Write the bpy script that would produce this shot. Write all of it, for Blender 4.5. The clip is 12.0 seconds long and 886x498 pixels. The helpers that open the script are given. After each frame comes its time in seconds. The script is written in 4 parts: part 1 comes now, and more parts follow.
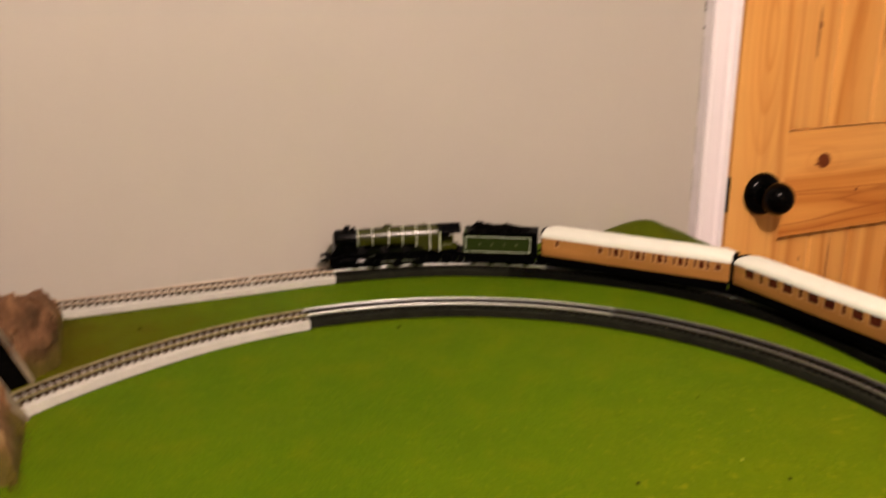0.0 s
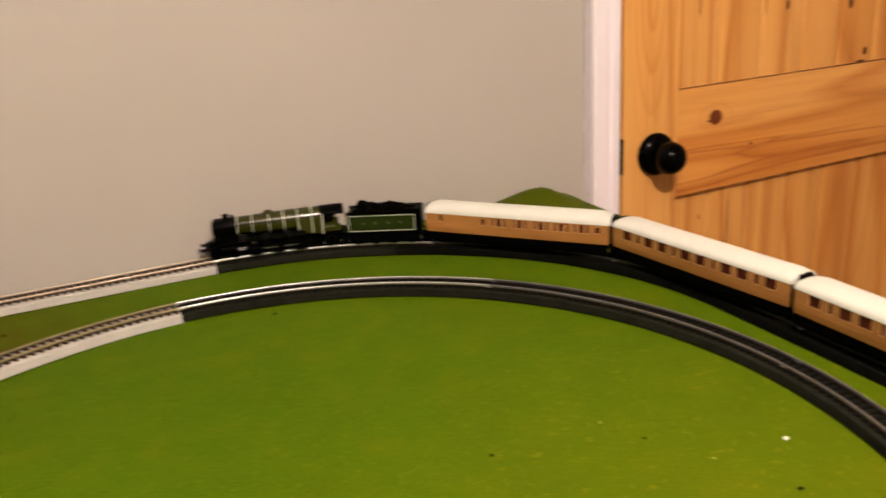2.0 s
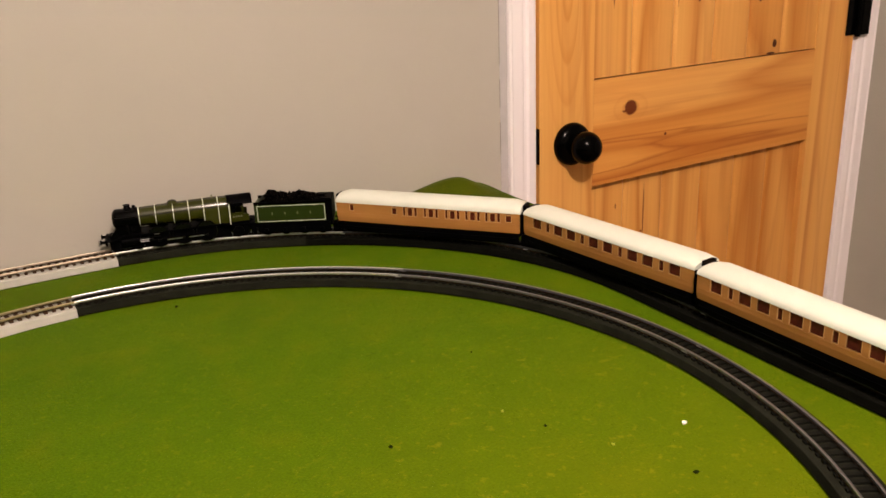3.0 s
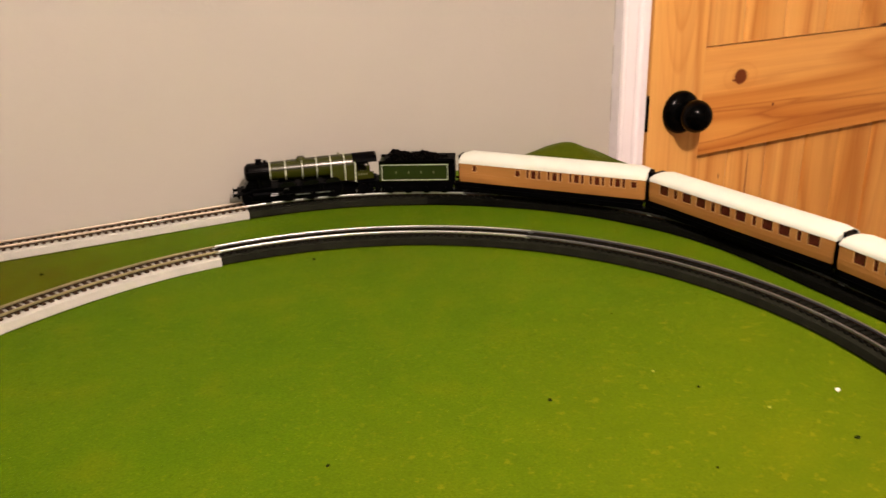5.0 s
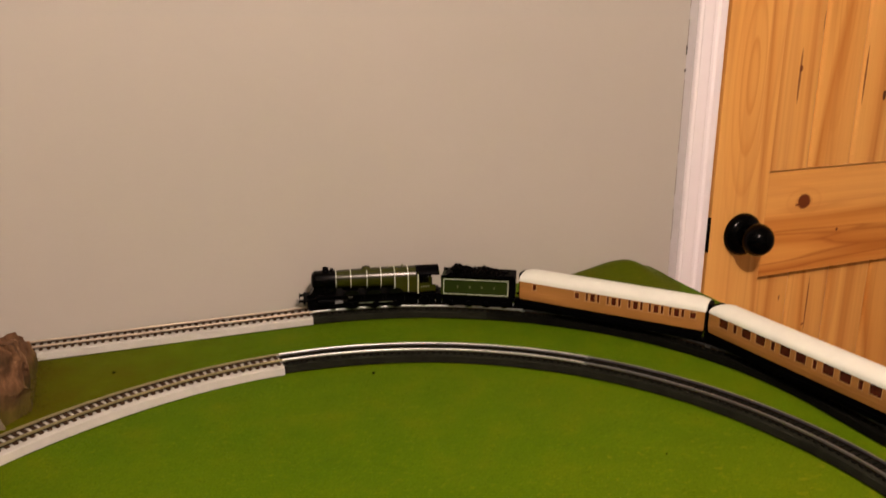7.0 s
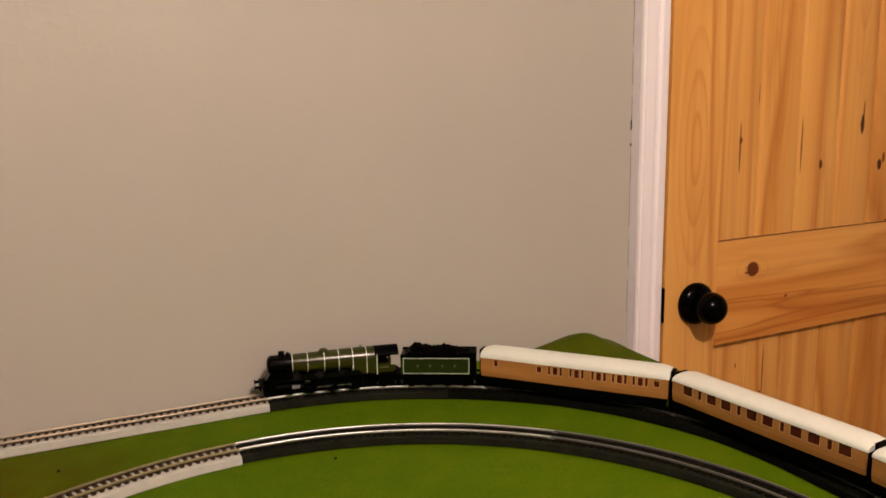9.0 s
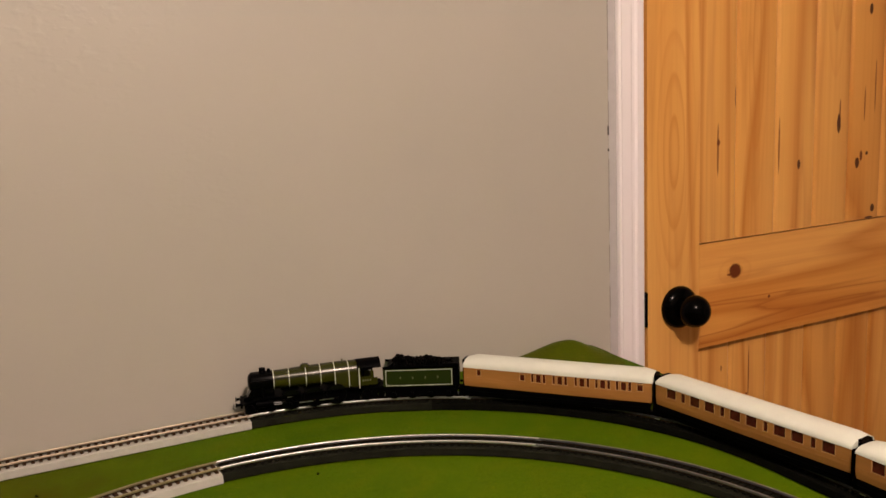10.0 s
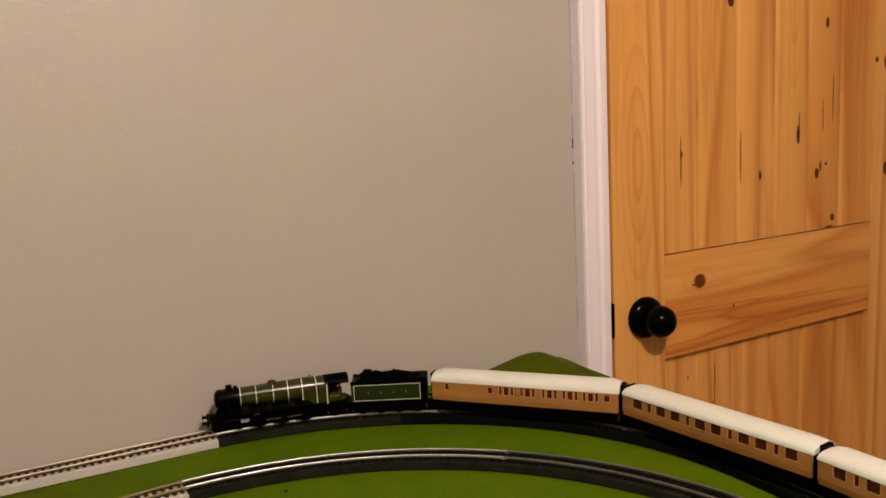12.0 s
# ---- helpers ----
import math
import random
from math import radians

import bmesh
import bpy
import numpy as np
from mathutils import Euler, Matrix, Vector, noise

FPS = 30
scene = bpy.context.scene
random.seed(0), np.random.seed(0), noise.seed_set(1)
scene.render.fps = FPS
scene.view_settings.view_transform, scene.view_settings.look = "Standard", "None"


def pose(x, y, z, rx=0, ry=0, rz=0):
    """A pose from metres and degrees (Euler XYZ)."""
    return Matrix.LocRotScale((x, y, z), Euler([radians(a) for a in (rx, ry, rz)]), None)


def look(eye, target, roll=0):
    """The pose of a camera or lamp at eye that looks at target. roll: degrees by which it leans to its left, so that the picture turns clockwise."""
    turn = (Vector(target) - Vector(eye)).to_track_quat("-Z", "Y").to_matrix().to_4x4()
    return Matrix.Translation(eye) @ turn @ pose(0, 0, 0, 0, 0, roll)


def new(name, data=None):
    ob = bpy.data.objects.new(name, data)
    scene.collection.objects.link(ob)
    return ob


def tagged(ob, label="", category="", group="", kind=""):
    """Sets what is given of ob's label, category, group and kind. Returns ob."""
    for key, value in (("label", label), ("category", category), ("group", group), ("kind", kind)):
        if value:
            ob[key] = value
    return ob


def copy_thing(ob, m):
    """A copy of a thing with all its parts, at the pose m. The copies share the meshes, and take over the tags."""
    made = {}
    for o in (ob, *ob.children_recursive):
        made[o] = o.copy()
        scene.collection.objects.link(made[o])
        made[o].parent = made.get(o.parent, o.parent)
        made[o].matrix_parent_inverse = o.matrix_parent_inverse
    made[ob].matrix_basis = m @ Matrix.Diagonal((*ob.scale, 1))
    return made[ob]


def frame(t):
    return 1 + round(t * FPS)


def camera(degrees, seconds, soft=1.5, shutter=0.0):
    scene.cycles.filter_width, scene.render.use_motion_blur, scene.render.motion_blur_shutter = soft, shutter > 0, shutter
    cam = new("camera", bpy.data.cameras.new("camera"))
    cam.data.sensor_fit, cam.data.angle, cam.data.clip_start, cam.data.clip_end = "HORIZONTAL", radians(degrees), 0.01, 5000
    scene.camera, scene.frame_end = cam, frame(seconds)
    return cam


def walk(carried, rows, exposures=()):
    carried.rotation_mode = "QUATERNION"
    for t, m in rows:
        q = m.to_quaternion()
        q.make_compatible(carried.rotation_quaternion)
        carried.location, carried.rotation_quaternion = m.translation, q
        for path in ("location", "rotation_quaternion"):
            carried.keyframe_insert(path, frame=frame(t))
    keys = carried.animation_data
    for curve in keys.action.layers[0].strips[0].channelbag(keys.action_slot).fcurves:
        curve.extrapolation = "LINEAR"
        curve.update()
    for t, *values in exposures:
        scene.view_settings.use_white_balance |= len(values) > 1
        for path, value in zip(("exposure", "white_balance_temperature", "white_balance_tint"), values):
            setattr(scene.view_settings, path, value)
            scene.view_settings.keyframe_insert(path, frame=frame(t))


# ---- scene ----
cam = camera(54.3, 12.0, shutter=0.8)
PATH = [
    (0, (-0.1190, 0.3060, 1.2410), (0.5730, 2.0840, 0.6410), -0.40),
    (0.2, (-0.1126, 0.3010, 1.2456), (0.6088, 2.0760, 0.6782), -0.86),
    (0.5, (-0.1030, 0.2910, 1.2540), (0.6060, 2.0700, 0.6780), -1.00),
    (0.6, (-0.0992, 0.2916, 1.2524), (0.6120, 2.0700, 0.6778), -1.02),
    (0.8, (-0.0946, 0.2898, 1.2472), (0.6350, 2.0650, 0.6754), -1.26),
    (1, (-0.0860, 0.2930, 1.2450), (0.6550, 2.0600, 0.6720), -1.20),
    (1.3, (-0.0626, 0.2904, 1.2414), (0.6808, 2.0400, 0.6324), -1.70),
    (1.5, (-0.0510, 0.2840, 1.2380), (0.6940, 2.0300, 0.6080), -2.90),
    (1.8, (-0.0366, 0.2856, 1.2332), (0.7152, 2.0224, 0.5884), -3.54),
    (2, (-0.0270, 0.2850, 1.2300), (0.7510, 2.0100, 0.5830), -3.40),
    (2.3, (-0.0042, 0.2866, 1.2284), (0.8506, 1.9604, 0.5720), -2.64),
    (2.5, (0.0030, 0.2770, 1.2280), (0.8770, 1.9530, 0.5760), -2.80),
    (2.7, (0.0050, 0.2800, 1.2220), (0.8970, 1.9440, 0.5630), -2.70),
    (4.3, (-0.0540, 0.2970, 1.2130), (0.8690, 1.9220, 0.5010), -1.60),
    (4.5, (-0.0730, 0.3030, 1.2190), (0.8080, 1.9390, 0.4800), -1.40),
    (4.8, (-0.0804, 0.3042, 1.2234), (0.7402, 1.9692, 0.4766), -1.64),
    (5, (-0.0860, 0.3070, 1.2240), (0.7080, 1.9870, 0.4850), -1.60),
    (5.3, (-0.0944, 0.3078, 1.2306), (0.6848, 1.9910, 0.4924), -0.58),
    (5.5, (-0.1030, 0.3060, 1.2380), (0.6340, 2.0300, 0.5410), -1.40),
    (5.8, (-0.1040, 0.3052, 1.2508), (0.6218, 2.0644, 0.6280), -1.28),
    (6, (-0.1010, 0.3090, 1.2580), (0.6240, 2.0670, 0.6390), -1.20),
    (6.3, (-0.1006, 0.3090, 1.2664), (0.6144, 2.0728, 0.6542), -0.58),
    (6.5, (-0.1020, 0.3080, 1.2710), (0.6100, 2.0750, 0.6610), -0.10),
    (6.8, (-0.0958, 0.3116, 1.2740), (0.6050, 2.0810, 0.6770), 0.20),
    (7, (-0.0960, 0.3060, 1.2800), (0.6110, 2.0870, 0.7070), 0.40),
    (7.3, (-0.0954, 0.3098, 1.2760), (0.6240, 2.0918, 0.7230), 0.72),
    (7.5, (-0.0980, 0.3130, 1.2730), (0.6380, 2.0950, 0.7390), 0.90),
    (7.7, (-0.1007, 0.3179, 1.2729), (0.6586, 2.0918, 0.7473), 1.36),
    (9.3, (-0.1050, 0.3190, 1.2600), (0.7480, 2.0920, 0.9010), -1.40),
    (9.5, (-0.0980, 0.3190, 1.2580), (0.7570, 2.0910, 0.8980), -1.80),
    (10, (-0.0910, 0.3170, 1.2570), (0.7730, 2.0880, 0.9130), -2.50),
    (10.5, (-0.0870, 0.3160, 1.2570), (0.7880, 2.0840, 0.9250), -2.90),
    (11, (-0.0860, 0.3180, 1.2570), (0.8070, 2.0770, 0.9280), -3.00),
    (11.5, (-0.0870, 0.3160, 1.2550), (0.8230, 2.0670, 0.9270), -3.00),
    (12, (-0.0870, 0.3120, 1.2570), (0.8400, 2.0560, 0.9420), -2.90),
]
walk(cam, [(t, look(eye, target, roll)) for t, eye, target, roll in PATH],
     [(0, 0.24, 6500, 10), (0.4, 0.1, 6493, 9), (0.8, 0.02, 6487, 8), (1.2, 0.06, 6480, 7), (1.5, 0.25, 6412, 7), (2, 0.25, 6300, 7), (2.5, 0.25, 6297, 6), (4.3, 0.25, 6287, 3), (4.5, 0.28, 6286, 3), (4.8, 0.4, 6284, 5), (5, 0.47, 6283, 7), (5.5, 0.44, 6280, 9), (5.8, 0.22, 6340, 10), (6.5, 0.02, 6480, 10), (7.5, 0, 6500, 10), (9.5, -0.2, 6500, 7), (12, -0.24, 6450, 6)])

# ---- world and light ----
world = bpy.data.worlds.new("world")
world.use_nodes = True
world.node_tree.nodes["Background"].inputs[0].default_value = (0.35, 0.4, 0.5, 1)
world.node_tree.nodes["Background"].inputs[1].default_value = 0.02
scene.world = world

lamp_data = bpy.data.lights.new("ceiling_bulb", "POINT")
lamp_data.energy, lamp_data.shadow_soft_size, lamp_data.color = 104, 0.055, (1.0, 0.745, 0.640)
lamp = new("ceiling_bulb", lamp_data)
lamp.location = (0.15, -0.10, 2.18)

# ---- plan ----
FLOOR, CEIL = -0.10, 2.30
WALL_Y = 1.41                 # face of the wall with the door
BOARD = 0.86                  # green top of the layout
BED = 0.0092                  # thickness of the underlay
RAIL = BOARD + 0.0150         # top of the rails
DOOR_Y, DOOR_L, DOOR_R, DOOR_TOP = 1.40, 0.803, 1.556, 1.88

OUT_R, OUT_X, OUT_Y, OUT_GAP = 0.4995, 0.115, 0.869, 0.45
INN_R, INN_X, INN_Y = 0.443, 0.0815, 0.785


OUT_TURN, OUT_R2 = radians(55), 0.4026      # the outer curve tightens past this angle
INN_EASE, INN_R2 = -0.12, 0.600            # the inner curve opens out before this point


def arc(cx, cy, radius, a):
    return Vector((cx + radius * math.sin(a), cy + radius * math.cos(a))), Vector((math.cos(a), -math.sin(a)))


def outer(s):
    """Place and direction of the outer line, s metres past the top of its curve."""
    if s < 0:
        return Vector((OUT_X + s, OUT_Y + OUT_R)), Vector((1, 0))
    s1 = OUT_R * OUT_TURN
    if s < s1:
        return arc(OUT_X, OUT_Y, OUT_R, s / OUT_R)
    k = OUT_R - OUT_R2
    cx, cy = OUT_X + k * math.sin(OUT_TURN), OUT_Y + k * math.cos(OUT_TURN)
    s2 = s1 + OUT_R2 * (math.pi / 2 - OUT_TURN)
    if s < s2:
        return arc(cx, cy, OUT_R2, OUT_TURN + (s - s1) / OUT_R2)
    if s < s2 + OUT_GAP:
        return Vector((cx + OUT_R2, cy - (s - s2))), Vector((0, -1))
    return arc(cx, cy - OUT_GAP, OUT_R2, math.pi / 2 + (s - s2 - OUT_GAP) / OUT_R2)


def inner(s):
    """Place and direction of the inner line, s metres past the top of its curve."""
    if s > INN_EASE:
        return arc(INN_X, INN_Y, INN_R, s / INN_R)
    a, k = INN_EASE / INN_R, INN_R - INN_R2
    return arc(INN_X + k * math.sin(a), INN_Y + k * math.cos(a), INN_R2, a + (s - INN_EASE) / INN_R2)


# ---- materials ----
def material(name, rough=0.5, metal=0.0, color=(0.5, 0.5, 0.5), spec=0.5):
    m = bpy.data.materials.new(name)
    m.use_nodes = True
    b = m.node_tree.nodes["Principled BSDF"]
    b.inputs["Base Color"].default_value = (*color, 1)
    b.inputs["Roughness"].default_value = rough
    b.inputs["Metallic"].default_value = metal
    b.inputs["Specular IOR Level"].default_value = spec
    return m, m.node_tree, b


def node(tree, kind, **inputs):
    n = tree.nodes.new(kind)
    for key, value in inputs.items():
        n.inputs[key.replace("_", " ")].default_value = value
    return n


def ramp(tree, fac, stops):
    r = tree.nodes.new("ShaderNodeValToRGB")
    e = r.color_ramp.elements
    while len(e) < len(stops):
        e.new(0.5)
    for el, (p, c) in zip(e, stops):
        el.position, el.color = p, (*c, 1)
    tree.links.new(fac, r.inputs[0])
    return r.outputs[0]


def coords(tree, scale=(1, 1, 1)):
    c = tree.nodes.new("ShaderNodeTexCoord")
    m = tree.nodes.new("ShaderNodeMapping")
    m.inputs["Scale"].default_value = scale
    tree.links.new(c.outputs["Object"], m.inputs[0])
    return m.outputs[0]


def noise_fac(tree, scale, vec=None, detail=3.0, rough=0.55, distortion=0.0):
    n = node(tree, "ShaderNodeTexNoise", Scale=scale, Detail=detail, Roughness=rough, Distortion=distortion)
    tree.links.new(vec if vec else coords(tree), n.inputs["Vector"])
    return n.outputs[0]


def math_node(tree, op, a, b=None):
    n = tree.nodes.new("ShaderNodeMath")
    n.operation = op
    for i, v in enumerate((a, b)):
        if v is None:
            continue
        if isinstance(v, (int, float)):
            n.inputs[i].default_value = v
        else:
            tree.links.new(v, n.inputs[i])
    return n.outputs[0]


def mix(tree, fac, a, b, mode="MIX"):
    n = tree.nodes.new("ShaderNodeMix")
    n.data_type, n.blend_type = "RGBA", mode
    for key, v in (("Factor", fac), ("A", a), ("B", b)):
        s = [i for i in n.inputs if i.name == key and i.type == ("VALUE" if key == "Factor" else "RGBA")][0]
        if isinstance(v, (int, float)):
            s.default_value = v
        elif isinstance(v, tuple):
            s.default_value = (*v, 1)
        else:
            tree.links.new(v, s)
    return [o for o in n.outputs if o.type == "RGBA"][0]


def bump(tree, b, height, strength, distance):
    n = node(tree, "ShaderNodeBump", Strength=strength, Distance=distance)
    tree.links.new(height, n.inputs["Height"])
    tree.links.new(n.outputs[0], b.inputs["Normal"])


def simple(name, color, rough, metal=0.0, spec=0.5, var=0.12, scale=60, relief=0.0, grain=400):
    """A plain finish with slight variation of tone and gloss at two scales."""
    m, t, b = material(name, rough, metal, color, spec)
    n = noise_fac(t, scale)
    lo, hi = (tuple(c * (1 - var) for c in color), tuple(min(1, c * (1 + var)) for c in color))
    t.links.new(ramp(t, n, [(0.3, lo), (0.7, hi)]), b.inputs["Base Color"])
    g = noise_fac(t, grain, detail=2)
    t.links.new(math_node(t, "MULTIPLY_ADD", g, 0.15), b.inputs["Roughness"])
    b.inputs["Roughness"].links[0].from_node.inputs[2].default_value = max(0.02, rough - 0.07)
    if relief:
        bump(t, b, g, 0.4, relief)
    return m


def wall_paint():
    m, t, b = material("wall_paint", 0.38, 0, (0.4, 0.36, 0.31), 0.40)
    n = noise_fac(t, 2.2, detail=2)
    t.links.new(ramp(t, n, [(0.3, (0.407, 0.395, 0.344)), (0.7, (0.436, 0.421, 0.367))]), b.inputs["Base Color"])
    roller = noise_fac(t, 150, detail=2)
    lumps = ramp(t, noise_fac(t, 62, coords(t, (1, 1, 1.6)), detail=1.5), [(0.50, (0, 0, 0)), (0.72, (1, 1, 1))])
    h = math_node(t, "ADD", math_node(t, "MULTIPLY", roller, 0.10), lumps)
    bump(t, b, h, 0.07, 0.0022)
    b.inputs["Coat Weight"].default_value = 0.16
    b.inputs["Coat Roughness"].default_value = 0.24
    film = node(t, "ShaderNodeBump", Strength=0.30, Distance=0.0022)
    t.links.new(h, film.inputs["Height"])
    t.links.new(film.outputs[0], b.inputs["Coat Normal"])
    return m


# figure in the boards: centre, size of one ring across and along, rings
FIGURES = [(0.857, 1.155, 0.0120, 0.066, 4.4), (1.036, 1.33, 0.0090, 0.090, 3.5), (0.992, 0.944, 0.020, 0.013, 2.2), (1.225, 1.50, 0.0090, 0.080, 3.5)]


def pine(name, along, knots=()):
    """Varnished knotty pine, with its grain along x or z."""
    m, t, b = material(name, 0.34, 0, (0.5, 0.28, 0.1), 0.25)
    info = t.nodes.new("ShaderNodeObjectInfo")
    shift = t.nodes.new("ShaderNodeVectorMath")
    shift.operation = "MULTIPLY_ADD"
    shift.inputs[1].default_value = (3.1, 1.7, 5.3)
    t.links.new(info.outputs["Random"], shift.inputs[0])
    c = t.nodes.new("ShaderNodeTexCoord")
    t.links.new(c.outputs["Object"], shift.inputs[2])
    mp = t.nodes.new("ShaderNodeMapping")
    mp.inputs["Scale"].default_value = (1, 1, 0.06) if along == "z" else (0.06, 1, 1)
    t.links.new(shift.outputs[0], mp.inputs[0])
    broad = noise_fac(t, 6.5, mp.outputs[0], detail=1.0, distortion=0.15)
    rings = math_node(t, "FRACT", math_node(t, "MULTIPLY", broad, 7.5))
    late = ramp(t, rings, [(0.0, (0.80, 0.470, 0.140)), (0.55, (0.75, 0.410, 0.108)), (0.84, (0.50, 0.190, 0.030)), (1.0, (0.79, 0.460, 0.135))])
    tone = noise_fac(t, 3.0, mp.outputs[0], detail=2)
    base = mix(t, 0.30, late, ramp(t, tone, [(0.3, (0.67, 0.345, 0.078)), (0.7, (0.83, 0.490, 0.150))]))
    mp2 = t.nodes.new("ShaderNodeMapping")
    mp2.inputs["Scale"].default_value = (1, 1, 0.02) if along == "z" else (0.02, 1, 1)
    t.links.new(shift.outputs[0], mp2.inputs[0])
    fine = noise_fac(t, 150, mp2.outputs[0], detail=2)
    base = mix(t, 0.10, base, ramp(t, fine, [(0.35, (0.46, 0.200, 0.032)), (0.6, (0.88, 0.55, 0.165))]))
    mp3 = t.nodes.new("ShaderNodeMapping")
    mp3.inputs["Scale"].default_value = (1, 1, 0.045) if along == "z" else (0.060, 1, 1)
    t.links.new(shift.outputs[0], mp3.inputs[0])
    vein = noise_fac(t, 22 if along == "z" else 30, mp3.outputs[0], detail=1.5, distortion=0.25)
    top = 0.20 if along == "z" else 0.72
    lines = ramp(t, vein, [(0.50, (0, 0, 0)), (0.555, (top, top, top)), (0.575, (top * 0.35,) * 3), (0.66, (0, 0, 0))])
    if along == "x":
        # the lock rail was sawn with its heartwood along the lower edge
        sep = t.nodes.new("ShaderNodeSeparateXYZ")
        t.links.new(c.outputs["Object"], sep.inputs[0])
        heart = math_node(t, "MULTIPLY_ADD", math_node(t, "SUBTRACT", sep.outputs[2], 0.82), 7.0)
        heart.node.inputs[2].default_value = 0.0
        heart = ramp(t, heart, [(0.0, (1, 1, 1)), (0.62, (0.85, 0.85, 0.85)), (0.85, (0.22, 0.22, 0.22)), (1.0, (0.15, 0.15, 0.15))])
        lines = mix(t, 1.0, lines, heart, "MULTIPLY")
        base = mix(t, 1.0, base, mix(t, heart, (1.0, 0.97, 0.94), (0.93, 0.80, 0.62)), "MULTIPLY")
    base = mix(t, lines, base, (0.34, 0.092, 0.011))
    per = ramp(t, info.outputs["Random"], [(0, (0.83, 0.715, 0.61)), (0.5, (0.88, 0.795, 0.735)), (1, (0.93, 0.88, 0.86))])
    base = mix(t, 1.0, base, per, "MULTIPLY")
    for fx, fz, rx, rz, reach in FIGURES:
        sub = t.nodes.new("ShaderNodeVectorMath")
        sub.operation = "SUBTRACT"
        sub.inputs[1].default_value = (fx, 0, fz)
        t.links.new(c.outputs["Object"], sub.inputs[0])
        sc = t.nodes.new("ShaderNodeVectorMath")
        sc.operation = "MULTIPLY"
        sc.inputs[1].default_value = (1 / rx, 0, 1 / rz)
        t.links.new(sub.outputs[0], sc.inputs[0])
        ln = t.nodes.new("ShaderNodeVectorMath")
        ln.operation = "LENGTH"
        t.links.new(sc.outputs[0], ln.inputs[0])
        d = math_node(t, "ADD", ln.outputs["Value"], math_node(t, "MULTIPLY", math_node(t, "SUBTRACT", tone, 0.5), 0.6))
        line = ramp(t, math_node(t, "FRACT", d), [(0.0, (0, 0, 0)), (0.55, (0.1, 0.1, 0.1)), (0.88, (0.75, 0.75, 0.75)), (1.0, (0, 0, 0))])
        fade = ramp(t, math_node(t, "DIVIDE", d, reach), [(0.25, (0.8, 0.8, 0.8)), (1.0, (0.1, 0.1, 0.1)), (1.02, (0, 0, 0))])
        base = mix(t, mix(t, 1.0, line, fade, "MULTIPLY"), base, (0.50, 0.200, 0.036))
    wob = noise_fac(t, 90, detail=2)
    for kx, kz, rx, rz, dark in knots:
        sub = t.nodes.new("ShaderNodeVectorMath")
        sub.operation = "SUBTRACT"
        sub.inputs[1].default_value = (kx, 0, kz)
        t.links.new(c.outputs["Object"], sub.inputs[0])
        sc = t.nodes.new("ShaderNodeVectorMath")
        sc.operation = "MULTIPLY"
        sc.inputs[1].default_value = (1 / rx, 0, 1 / rz)
        t.links.new(sub.outputs[0], sc.inputs[0])
        ln = t.nodes.new("ShaderNodeVectorMath")
        ln.operation = "LENGTH"
        t.links.new(sc.outputs[0], ln.inputs[0])
        d = math_node(t, "ADD", ln.outputs["Value"], math_node(t, "MULTIPLY", math_node(t, "SUBTRACT", wob, 0.5), 0.45))
        k = ramp(t, d, [(0.0, (dark, dark, dark)), (0.80, (dark, dark, dark)), (1.0, (0.22, 0.22, 0.22)), (1.08, (0, 0, 0))])
        base = mix(t, k, base, (0.055, 0.008, 0.001) if dark > 0.95 else (0.105, 0.012, 0.001))
    t.links.new(base, b.inputs["Base Color"])
    bump(t, b, fine, 0.15, 0.0006)
    return m


